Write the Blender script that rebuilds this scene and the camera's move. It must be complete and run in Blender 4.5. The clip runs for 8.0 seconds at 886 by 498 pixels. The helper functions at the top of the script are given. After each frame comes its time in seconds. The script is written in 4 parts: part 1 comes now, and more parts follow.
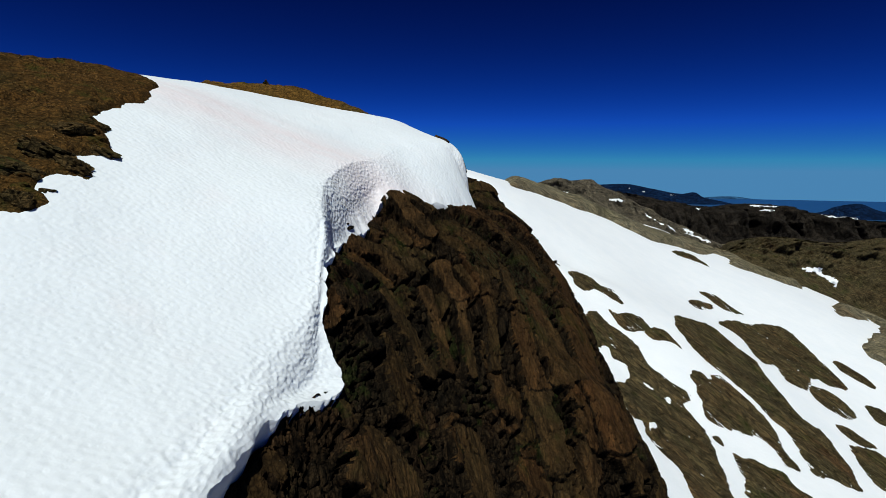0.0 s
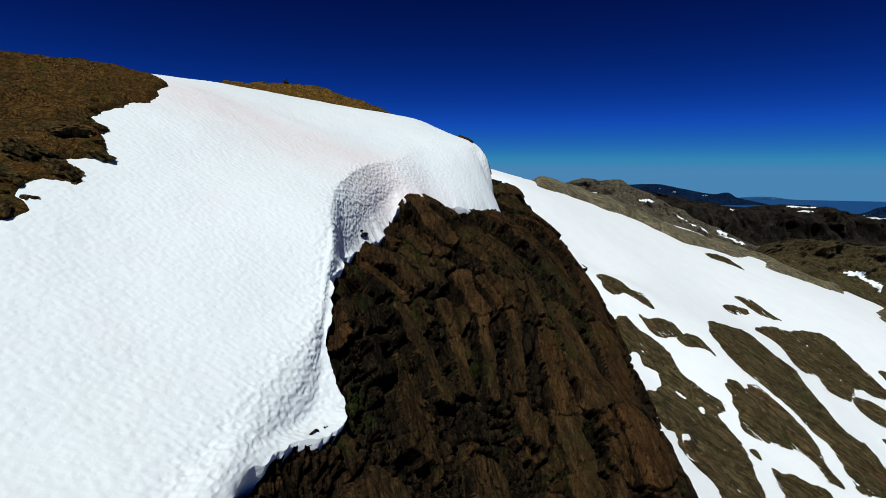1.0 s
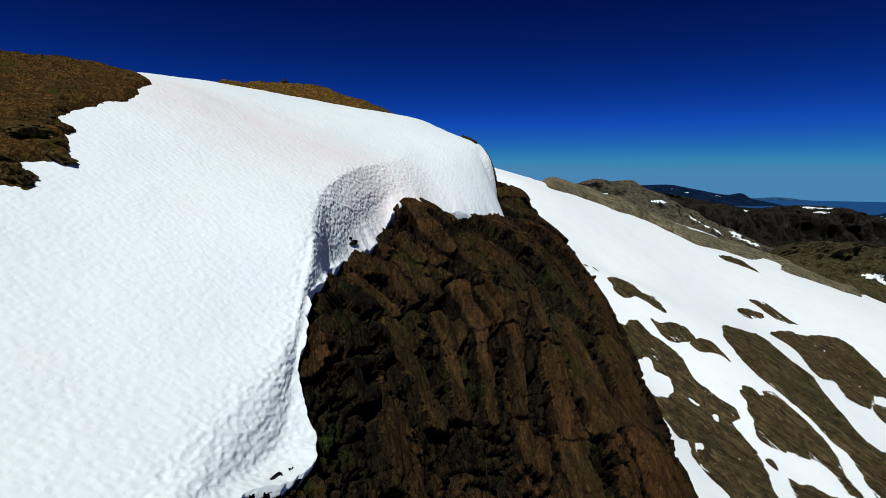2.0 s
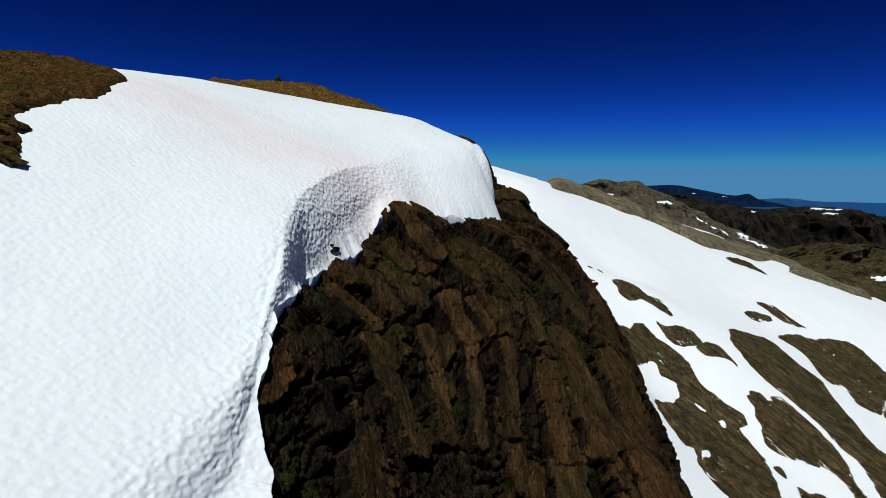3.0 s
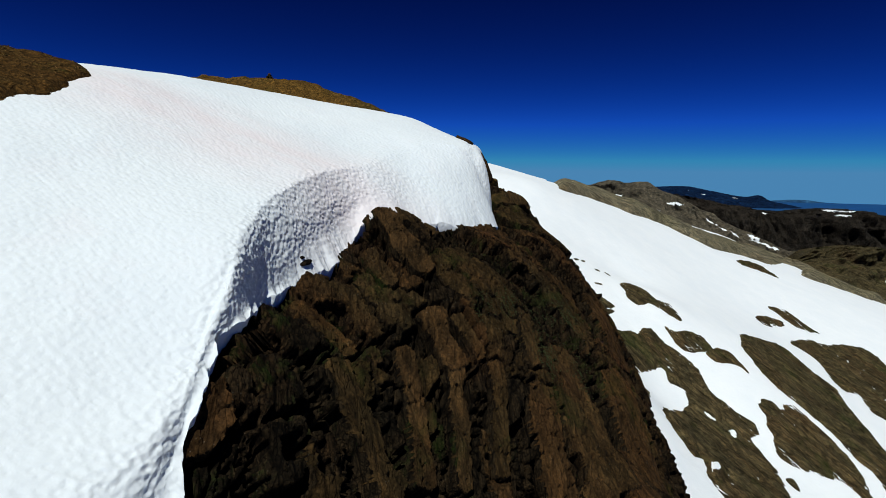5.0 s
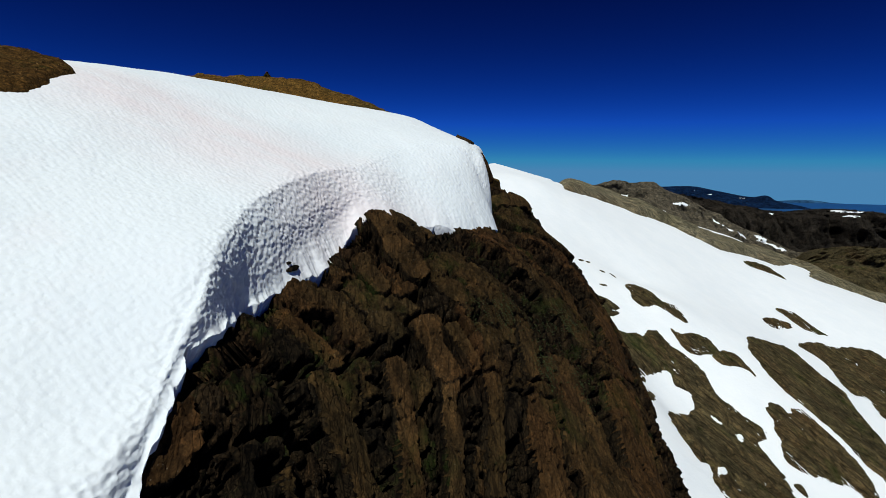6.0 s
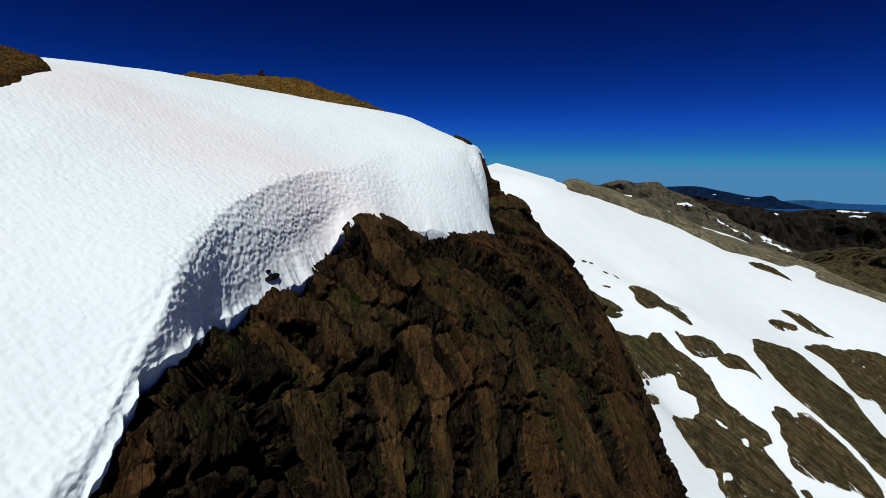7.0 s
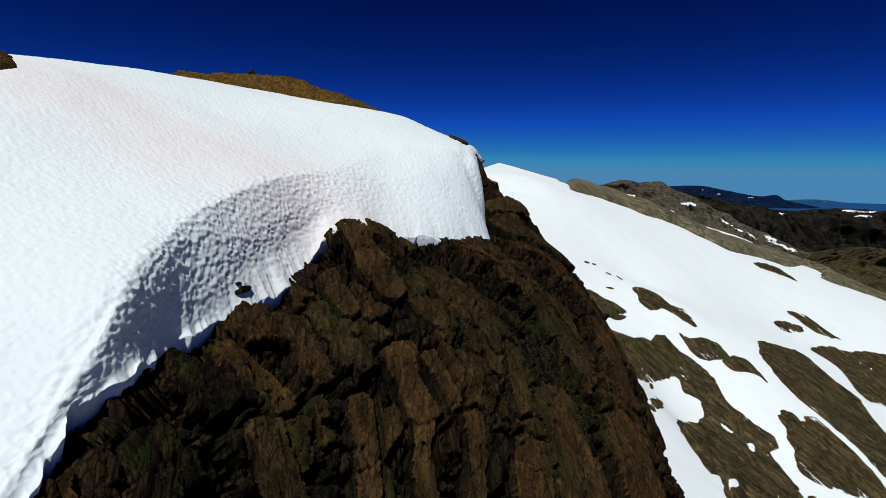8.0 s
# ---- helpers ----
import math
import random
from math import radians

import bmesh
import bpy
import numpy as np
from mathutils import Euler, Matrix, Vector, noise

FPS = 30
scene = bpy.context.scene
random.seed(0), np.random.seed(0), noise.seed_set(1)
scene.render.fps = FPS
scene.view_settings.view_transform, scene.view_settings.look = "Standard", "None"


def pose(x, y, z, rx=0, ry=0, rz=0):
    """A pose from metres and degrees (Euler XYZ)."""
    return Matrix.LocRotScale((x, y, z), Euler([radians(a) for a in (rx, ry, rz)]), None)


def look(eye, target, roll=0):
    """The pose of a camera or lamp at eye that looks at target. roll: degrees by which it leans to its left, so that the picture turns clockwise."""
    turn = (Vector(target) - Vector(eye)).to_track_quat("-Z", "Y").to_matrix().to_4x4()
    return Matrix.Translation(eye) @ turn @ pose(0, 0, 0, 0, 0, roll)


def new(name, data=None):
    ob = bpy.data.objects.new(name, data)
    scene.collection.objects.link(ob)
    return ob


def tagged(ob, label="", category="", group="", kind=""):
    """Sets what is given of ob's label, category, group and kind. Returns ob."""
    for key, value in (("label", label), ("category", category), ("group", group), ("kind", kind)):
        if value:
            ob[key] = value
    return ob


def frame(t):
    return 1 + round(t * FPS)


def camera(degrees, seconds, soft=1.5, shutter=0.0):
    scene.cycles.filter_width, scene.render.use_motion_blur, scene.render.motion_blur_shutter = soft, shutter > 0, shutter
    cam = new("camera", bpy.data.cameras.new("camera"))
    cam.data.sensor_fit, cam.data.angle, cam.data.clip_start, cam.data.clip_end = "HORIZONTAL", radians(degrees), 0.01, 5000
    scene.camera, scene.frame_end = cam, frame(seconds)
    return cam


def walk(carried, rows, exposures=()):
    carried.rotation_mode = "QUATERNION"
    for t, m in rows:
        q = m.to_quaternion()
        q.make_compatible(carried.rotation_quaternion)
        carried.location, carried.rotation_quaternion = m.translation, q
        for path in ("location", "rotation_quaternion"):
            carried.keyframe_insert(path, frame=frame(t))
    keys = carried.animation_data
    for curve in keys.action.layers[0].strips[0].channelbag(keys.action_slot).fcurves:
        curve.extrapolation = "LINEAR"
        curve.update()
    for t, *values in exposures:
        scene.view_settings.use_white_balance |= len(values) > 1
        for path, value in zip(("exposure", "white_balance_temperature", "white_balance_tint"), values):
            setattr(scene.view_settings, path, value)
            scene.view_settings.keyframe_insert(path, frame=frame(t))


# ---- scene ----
cam = camera(80.8, 8.0, soft=0.6)
PATH = [
    (0, (1.259, -0.117, 0.126), (1.085, 1.861, -0.109), 0.7),
    (0.5, (1.239, 1.233, 0.233), (1.007, 3.205, -0.003), 0.6),
    (1, (1.328, 2.465, 0.361), (1.055, 4.432, 0.125), 0.7),
    (1.5, (1.536, 3.664, 0.467), (1.239, 5.628, 0.232), 0.7),
    (3, (2.338, 6.885, 0.74), (2.006, 8.843, 0.506), 0.8),
    (3.5, (2.556, 7.764, 0.819), (2.214, 9.721, 0.585), 0.9),
    (4, (2.722, 8.54, 0.897), (2.373, 10.495, 0.663), 1.0),
    (4.5, (2.851, 9.171, 0.975), (2.496, 11.125, 0.741), 1.0),
    (6, (3.221, 11.066, 1.161), (2.841, 13.015, 0.925), 1.1),
    (6.5, (3.358, 11.778, 1.217), (2.967, 13.725, 0.981), 1.1),
    (7, (3.493, 12.572, 1.303), (3.1, 14.518, 1.067), 1.1),
    (7.5, (3.656, 13.465, 1.374), (3.257, 15.41, 1.137), 1.0),
    (8, (3.795, 14.397, 1.495), (3.39, 16.341, 1.258), 1.0),
]
walk(cam, [(t, look(eye, target, roll)) for t, eye, target, roll in PATH], exposures=[(0, 0.0, 6300, 2), (8, 0.0, 6300, 2)])

# ---- light ----
SUN_AZ, SUN_EL = 183.0, 63.0          # degrees clockwise from +y, degrees above the horizon
saz, sel = radians(SUN_AZ), radians(SUN_EL)
to_sun = Vector((math.sin(saz) * math.cos(sel), math.cos(saz) * math.cos(sel), math.sin(sel)))
sun = new("sun", bpy.data.lights.new("sun", "SUN"))
sun.data.energy, sun.data.angle, sun.data.color = 3.65, radians(0.53), (1.0, 0.985, 0.955)
sun.matrix_world = look(to_sun * 200, (0, 0, 0))
world = bpy.data.worlds.new("sky")
scene.world = world
world.use_nodes = True
wn = world.node_tree
sky = wn.nodes.new("ShaderNodeTexSky")
sky.sky_type, sky.sun_disc = "NISHITA", False
sky.sun_elevation, sky.sun_rotation = sel, saz
sky.altitude, sky.air_density, sky.dust_density, sky.ozone_density = 2500, 0.8, 0.15, 3.0
# thin, dry mountain air: each channel of the sky deepened on its own
apart, together = wn.nodes.new("ShaderNodeSeparateColor"), wn.nodes.new("ShaderNodeCombineColor")
wn.links.new(sky.outputs[0], apart.inputs[0])
for i, (gain, power, most) in enumerate([(0.0095, 2.75, 0.85), (0.0185, 2.7, 2.5), (0.037, 2.62, 4.9)]):
    up, times, least = (wn.nodes.new("ShaderNodeMath") for _ in range(3))
    up.operation, times.operation, least.operation = "POWER", "MULTIPLY", "MINIMUM"
    up.inputs[1].default_value, times.inputs[1].default_value, least.inputs[1].default_value = power, gain, most
    wn.links.new(apart.outputs[i], up.inputs[0])
    wn.links.new(up.outputs[0], times.inputs[0])
    wn.links.new(times.outputs[0], least.inputs[0])
    wn.links.new(least.outputs[0], together.inputs[i])
wn.links.new(together.outputs[0], wn.nodes["Background"].inputs[0])
wn.nodes["Background"].inputs[1].default_value = 0.09


# ---- numeric helpers ----
def smooth(a, b, x):
    t = np.clip((x - a) / (b - a), 0, 1)
    return t * t * (3 - 2 * t)


def hash3(i, j, k, seed):
    n = (i.astype(np.int64) * 374761393 + j.astype(np.int64) * 668265263 + k.astype(np.int64) * 1274126177 + seed * 974711) & 0x7FFFFFFF
    n = ((n ^ (n >> 13)) * 1103515245) & 0x7FFFFFFF
    n = ((n ^ (n >> 15)) * 12345677) & 0x7FFFFFFF
    return ((n ^ (n >> 11)) & 0xFFFF) / 65535.0


def vnoise(x, y, z, seed=0):
    """Smooth value noise, -1 to 1."""
    i, j, k = np.floor(x), np.floor(y), np.floor(z)
    fx, fy, fz = x - i, y - j, z - k
    fx, fy, fz = (f * f * f * (f * (f * 6 - 15) + 10) for f in (fx, fy, fz))
    tot = 0.0
    for a in (0, 1):
        for b in (0, 1):
            for c in (0, 1):
                w = (fx if a else 1 - fx) * (fy if b else 1 - fy) * (fz if c else 1 - fz)
                tot = tot + w * hash3(i + a, j + b, k + c, seed)
    return tot * 2 - 1


def fbm(x, y, z, octaves=4, seed=0, gain=0.5, ridged=False):
    tot, amp = 0.0, 1.0
    for o in range(octaves):
        n = vnoise(x * 2 ** o + 17.3 * o, y * 2 ** o - 9.1 * o, z * 2 ** o + 4.7 * o, seed + o)
        tot = tot + amp * ((1 - 2 * np.abs(n)) if ridged else n)
        amp *= gain
    return tot


def cells(x, y, z, seed=0):
    """Cellular noise: distance to the nearest point, gap to the second, and a random value of the nearest cell."""
    i, j, k = np.floor(x), np.floor(y), np.floor(z)
    f1, f2, who = np.full(x.shape, 9.0), np.full(x.shape, 9.0), np.zeros(x.shape)
    for a in (-1, 0, 1):
        for b in (-1, 0, 1):
            for c in (-1, 0, 1):
                p, q, r = i + a, j + b, k + c
                d = np.sqrt((p + hash3(p, q, r, seed) - x) ** 2 + (q + hash3(p, q, r, seed + 1) - y) ** 2 + (r + hash3(p, q, r, seed + 2) - z) ** 2)
                near = d < f1
                f2 = np.where(near, f1, np.minimum(f2, d))
                who = np.where(near, hash3(p, q, r, seed + 3), who)
                f1 = np.where(near, d, f1)
    return f1, f2 - f1, who


def relief(pts, stiff=0.02):
    """A smooth sheet, z of x and y, that bends over a few set heights."""
    p = np.array(pts, float)
    n = len(p)
    span = np.ptp(p[:, :2], axis=0).max()
    c = p[:, :2] / span

    def kernel(d2):
        return np.where(d2 > 1e-12, d2 * np.log(np.maximum(d2, 1e-12)), 0)
    a = np.zeros((n + 3, n + 3))
    a[:n, :n] = kernel(((c[:, None] - c[None]) ** 2).sum(-1)) + np.diag(np.ones(n) * stiff) * 0.01
    a[:n, n], a[:n, n + 1:] = 1, c
    a[n:, :n] = a[:n, n:].T
    w = np.linalg.solve(a, np.concatenate([p[:, 2], np.zeros(3)]))

    def height(x, y):
        x, y = np.asarray(x, float) / span, np.asarray(y, float) / span
        z = w[n] + w[n + 1] * x + w[n + 2] * y
        for (cx, cy), k in zip(c, w[:n]):
            z = z + k * kernel((x - cx) ** 2 + (y - cy) ** 2)
        return z
    return height


def spline(pts, count):
    """A smooth line through the points, in even steps of their order."""
    p = np.array(pts, float)
    p = np.vstack([2 * p[0] - p[1], p, 2 * p[-1] - p[-2]])
    u = np.linspace(0, len(p) - 3 - 1e-9, count)
    i = u.astype(int)
    t = (u - i)[:, None]
    a, b, c, d = p[i], p[i + 1], p[i + 2], p[i + 3]
    return 0.5 * (2 * b + (c - a) * t + (2 * a - 5 * b + 4 * c - d) * t ** 2 + (3 * b - a - 3 * c + d) * t ** 3)


def side_of(x, y, line):
    """Signed distance to an open line in plan, positive on its left."""
    best, sign = np.full(x.shape, 1e9), np.ones(x.shape)
    for (x0, y0), (x1, y1) in zip(line[:-1], line[1:]):
        dx, dy = x1 - x0, y1 - y0
        t = np.clip(((x - x0) * dx + (y - y0) * dy) / (dx * dx + dy * dy), 0, 1)
        d = np.hypot(x - x0 - t * dx, y - y0 - t * dy)
        s = np.sign(dx * (y - y0) - dy * (x - x0))
        near = d < best - 1e-9
        best, sign = np.where(near, d, best), np.where(near, s, sign)
    return best * sign


def sheet_mesh(name, xyz, material, keep=None, flip=False, soft=True, skip=None):
    """A mesh from a grid of points, rows by columns; keep says which points stay."""
    r, c = xyz.shape[:2]
    idx = np.arange(r * c).reshape(r, c)
    q = np.stack([idx[:-1, :-1], idx[:-1, 1:], idx[1:, 1:], idx[1:, :-1]], -1).reshape(-1, 4)
    if flip:
        q = q[:, ::-1]
    v = xyz.reshape(-1, 3)
    if keep is not None:
        k = keep.reshape(-1)
        q = q[k[q].all(1)]
        if skip is not None:        # leave out the faces that other meshes of the same sheet hold
            w = skip.reshape(-1)[q]
            q = q[~((w >= 0) & (w == w[:, :1])).all(1)]
        used = np.unique(q)
        remap = np.full(len(v), -1)
        remap[used] = np.arange(len(used))
        v, q = v[used], remap[q]
    me = bpy.data.meshes.new(name)
    me.vertices.add(len(v))
    me.vertices.foreach_set("co", v.astype(np.float32).ravel())
    me.loops.add(q.size)
    me.loops.foreach_set("vertex_index", q.astype(np.int32).ravel())
    me.polygons.add(len(q))
    me.polygons.foreach_set("loop_start", np.arange(0, q.size, 4, dtype=np.int32))
    me.update(calc_edges=True)
    me.validate()
    me.polygons.foreach_set("use_smooth", np.full(len(me.polygons), soft))
    me.materials.append(material)
    return me


def joined(keep, seeds):
    """The part of a mask that hangs together with the seed places."""
    have = keep & seeds
    while True:
        grown = have.copy()
        grown[1:] |= have[:-1]
        grown[:-1] |= have[1:]
        grown[:, 1:] |= have[:, :-1]
        grown[:, :-1] |= have[:, 1:]
        grown &= keep
        if grown.sum() == have.sum():
            return have
        have = grown


def one_piece(mask):
    """The largest connected patch of a mask, as a mask of the same shape."""
    rows, cols = np.nonzero(mask)
    out = np.zeros(mask.shape, bool)
    if not len(rows):
        return out
    box = (slice(rows.min(), rows.max() + 1), slice(cols.min(), cols.max() + 1))
    m = mask[box]
    left = m[:-1, :-1] & m[1:, :-1] & m[:-1, 1:] & m[1:, 1:]
    best = np.zeros(left.shape, bool)
    while left.sum() > best.sum():
        seed = np.zeros(left.shape, bool)
        seed[np.unravel_index(left.argmax(), left.shape)] = True
        patch_of = joined(left, seed)
        left = left & ~patch_of
        if patch_of.sum() > best.sum():
            best = patch_of
    grown = np.zeros(m.shape, bool)
    for a in (0, 1):
        for b in (0, 1):
            grown[a:m.shape[0] - 1 + a, b:m.shape[1] - 1 + b] |= best
    out[box] = grown
    return out


def grid_normals(xyz):
    du, dv = np.gradient(xyz, axis=0), np.gradient(xyz, axis=1)
    n = np.cross(du, dv)
    n /= np.maximum(np.linalg.norm(n, axis=-1, keepdims=True), 1e-9)
    return n * np.sign(n[..., 2:3] + 1e-6)


# ---- materials ----
def material(name, rough=0.9):
    m = bpy.data.materials.new(name)
    m.use_nodes = True
    t = m.node_tree
    b = t.nodes["Principled BSDF"]
    b.inputs["Roughness"].default_value = rough
    b.inputs["Specular IOR Level"].default_value = 0.25
    return m, t, b


def coords(t, scale=(1, 1, 1), rot=(0, 0, 0)):
    g, m = t.nodes.new("ShaderNodeNewGeometry"), t.nodes.new("ShaderNodeMapping")
    m.inputs["Scale"].default_value = scale
    m.inputs["Rotation"].default_value = [radians(a) for a in rot]
    t.links.new(g.outputs["Position"], m.inputs["Vector"])
    return m.outputs[0]


def noise_tex(t, vec, scale, detail=6, rough=0.6):
    n = t.nodes.new("ShaderNodeTexNoise")
    n.inputs["Scale"].default_value, n.inputs["Detail"].default_value, n.inputs["Roughness"].default_value = scale, detail, rough
    t.links.new(vec, n.inputs["Vector"])
    return n.outputs["Fac"]


def voronoi_tex(t, vec, scale, feature="F1", out="Distance"):
    n = t.nodes.new("ShaderNodeTexVoronoi")
    n.feature = feature
    n.inputs["Scale"].default_value = scale
    t.links.new(vec, n.inputs["Vector"])
    return n.outputs[out]


def ramp(t, fac, stops):
    n = t.nodes.new("ShaderNodeValToRGB")
    e = n.color_ramp.elements
    while len(e) < len(stops):
        e.new(0.5)
    for el, (p, c) in zip(e, stops):
        el.position, el.color = p, (*c, 1) if len(c) == 3 else c
    t.links.new(fac, n.inputs[0])
    return n.outputs[0]


def mix(t, fac, a, b, mode="MIX"):
    n = t.nodes.new("ShaderNodeMix")
    n.data_type, n.blend_type = "RGBA", mode
    for sock, val in ((n.inputs[0], fac), (n.inputs[6], a), (n.inputs[7], b)):
        if isinstance(val, (int, float)):
            sock.default_value = val
        elif isinstance(val, tuple):
            sock.default_value = (*val, 1)
        else:
            t.links.new(val, sock)
    return n.outputs[2]


def bump(t, height, strength, distance, prev=None):
    n = t.nodes.new("ShaderNodeBump")
    n.inputs["Strength"].default_value, n.inputs["Distance"].default_value = strength, distance
    t.links.new(height, n.inputs["Height"])
    if prev is not None:
        t.links.new(prev, n.inputs["Normal"])
    return n.outputs[0]


def grey(v):
    return (v, v, v)


def grain_coords(t, axes, scales):
    """Coordinates along given axes, each with its own scale."""
    g, out = t.nodes.new("ShaderNodeNewGeometry"), t.nodes.new("ShaderNodeCombineXYZ")
    for i, (axis, k) in enumerate(zip(axes, scales)):
        d = t.nodes.new("ShaderNodeVectorMath")
        d.operation = "DOT_PRODUCT"
        d.inputs[1].default_value = [a * k for a in axis]
        t.links.new(g.outputs["Position"], d.inputs[0])
        t.links.new(d.outputs["Value"], out.inputs[i])
    return out.outputs[0]


def warped(t, vec, scale, amount):
    n = t.nodes.new("ShaderNodeTexNoise")
    n.inputs["Scale"].default_value, n.inputs["Detail"].default_value = scale, 3
    t.links.new(vec, n.inputs["Vector"])
    m = t.nodes.new("ShaderNodeVectorMath")
    m.operation = "MULTIPLY_ADD"
    m.inputs[1].default_value = (amount,) * 3
    t.links.new(n.outputs["Color"], m.inputs[0])
    t.links.new(vec, m.inputs[2])
    return m.outputs[0]


STRATA = ((0.2, -0.48, -0.855), (0.9, 0.43, -0.03), (0.38, -0.76, 0.52))      # along the layers, across them, out of the face
EVEN = ((1, 0, 0), (0, 1, 0), (0, 0, 1))


def chips_tone(t, vec, scale):
    """One random grey for each chip of broken rock."""
    part_of = t.nodes.new("ShaderNodeSeparateColor")
    t.links.new(voronoi_tex(t, vec, scale, "F1", "Color"), part_of.inputs[0])
    return part_of.outputs[1]


def rock_material(name, tones, moss=0.0, axes=EVEN, stretch=(1, 1, 1), scale=1.0, lichen=0.15, crack=0.85, vary=0.0, relief_m=1.0):
    """Weathered rock: broad tints, cracks along its layers, grain, lichen flecks and moss. scale: finer above 1."""
    m, t, b = material(name, 0.95)
    b.inputs["Specular IOR Level"].default_value = 0.06
    p = coords(t)
    s = warped(t, grain_coords(t, axes, [k * scale for k in stretch]), 1.2, 0.5)
    big = noise_tex(t, p, 0.22 * scale, 5)
    col = ramp(t, big, [(0.3, tones[0]), (0.5, tones[1]), (0.72, tones[2])])
    streak = noise_tex(t, s, 1.6, 8, 0.68)
    col = mix(t, 0.8, col, ramp(t, streak, [(0.32, grey(0.35)), (0.5, grey(0.9)), (0.72, (1.55, 1.5, 1.4))]), "MULTIPLY")
    gaps = voronoi_tex(t, s, 1.3, "DISTANCE_TO_EDGE")
    gaps2 = voronoi_tex(t, s, 4.2, "DISTANCE_TO_EDGE")
    line = ramp(t, gaps, [(0.0, grey(0)), (0.1, grey(1))])
    line2 = ramp(t, gaps2, [(0.0, grey(0.25)), (0.09, grey(1))])
    col = mix(t, crack, col, mix(t, 1.0, line, line2, "MULTIPLY"), "MULTIPLY")
    grain = noise_tex(t, p, 11 * scale, 7, 0.75)
    col = mix(t, 0.8, col, ramp(t, grain, [(0.34, grey(0.3)), (0.52, grey(1.0)), (0.7, grey(1.9))]), "MULTIPLY")
    fleck = voronoi_tex(t, p, 7 * scale)
    pick = noise_tex(t, p, 1.3 * scale, 3)
    li = mix(t, 1.0, ramp(t, fleck, [(0.0, grey(1)), (0.2, grey(0))]), ramp(t, pick, [(0.5, grey(0)), (0.66, grey(1))]), "MULTIPLY")
    col = mix(t, mix(t, 1.0, li, grey(lichen), "MULTIPLY"), col, (0.34, 0.32, 0.26))
    col = mix(t, 0.55, col, ramp(t, mix(t, 0.5, chips_tone(t, s, 3.1), chips_tone(t, s, 8.0)), [(0.2, grey(0.45)), (0.5, grey(1.0)), (0.8, (1.8, 1.65, 1.45))]), "MULTIPLY")
    if vary:
        info = t.nodes.new("ShaderNodeObjectInfo")
        tone = ramp(t, info.outputs["Random"], [(0.0, (0.95, 0.95, 0.82)), (0.5, (1.0, 1.0, 0.95)), (1.0, (1.2, 1.0, 0.88))])
        col = mix(t, vary, col, tone, "MULTIPLY")
    if moss:
        mo = noise_tex(t, p, 0.3 * scale, 8, 0.72)
        col = mix(t, ramp(t, mo, [(0.55, grey(0)), (0.64, grey(moss))]), col, mix(t, 1.0, (0.03, 0.052, 0.008), ramp(t, grain, [(0.3, grey(0.4)), (0.7, grey(1.6))]), "MULTIPLY"))
    t.links.new(col, b.inputs["Base Color"])
    chips = voronoi_tex(t, s, 3.1, "F1", "Color")
    chips2 = voronoi_tex(t, warped(t, s, 5.0, 0.2), 8.0, "F1", "Color")
    n0 = bump(t, mix(t, 0.35, chips, chips2), 1.0, 0.3 * relief_m / scale)
    n1 = bump(t, streak, 0.8, 0.22 * relief_m / scale, n0)
    n2 = bump(t, mix(t, 1.0, line, line2, "MULTIPLY"), 0.7, 0.12 * relief_m / scale, n1)
    n3 = bump(t, grain, 0.7, 0.06 * relief_m / scale, n2)
    t.links.new(n3, b.inputs["Normal"])
    return m


def snow_material(name, cup=4.5, depth=0.05, pink=True, fine=True, pale=((0.765, 0.8, 0.83), (0.81, 0.84, 0.86))):
    m, t, b = material(name, 0.6)
    p = coords(t)
    wide = noise_tex(t, p, 0.12, 5)
    col = ramp(t, wide, [(0.35, pale[0]), (0.65, pale[1])])
    if pink:
        # a broad rosy stripe of snow algae, and paler blotches of it
        at, off = t.nodes.new("ShaderNodeSeparateXYZ"), t.nodes.new("ShaderNodeMath")
        t.links.new(p, at.inputs[0])
        off.operation = "MULTIPLY_ADD"
        off.inputs[1].default_value, off.inputs[2].default_value = 1 / 18, -27 / 18
        t.links.new(at.outputs["Y"], off.inputs[0])
        stripe = ramp(t, off.outputs[0], [(0.15, grey(0)), (0.45, grey(1)), (0.6, grey(1)), (0.9, grey(0))])
        streaks = noise_tex(t, coords(t, (0.35, 0.9, 0.5), (0, 0, -12)), 0.6, 6, 0.65)
        col = mix(t, mix(t, 1.0, stripe, ramp(t, streaks, [(0.2, grey(0.15)), (0.6, grey(0.9))]), "MULTIPLY"), col, (0.79, 0.715, 0.725))
        blotch = noise_tex(t, p, 0.35, 5)
        col = mix(t, ramp(t, blotch, [(0.55, grey(0)), (0.75, grey(0.3))]), col, (0.82, 0.765, 0.775))
    dirt = noise_tex(t, p, 14, 4, 0.7)
    col = mix(t, ramp(t, dirt, [(0.6, grey(0)), (0.8, grey(0.2))]), col, (0.6, 0.58, 0.55))
    t.links.new(col, b.inputs["Base Color"])
    b.inputs["Subsurface Weight"].default_value = 0.0
    if fine:
        warp = mix(t, 0.12, p, mix(t, 1.0, p, noise_tex(t, p, 2.0, 3), "ADD"))
        pits = voronoi_tex(t, warp, cup, "SMOOTH_F1")
        n1 = bump(t, pits, 0.7, depth)
        n2 = bump(t, noise_tex(t, p, 16, 5, 0.6), 0.4, 0.02, n1)
        t.links.new(n2, b.inputs["Normal"])
    else:
        t.links.new(bump(t, noise_tex(t, p, 0.25, 6, 0.65), 0.6, 0.35), b.inputs["Normal"])
    return m


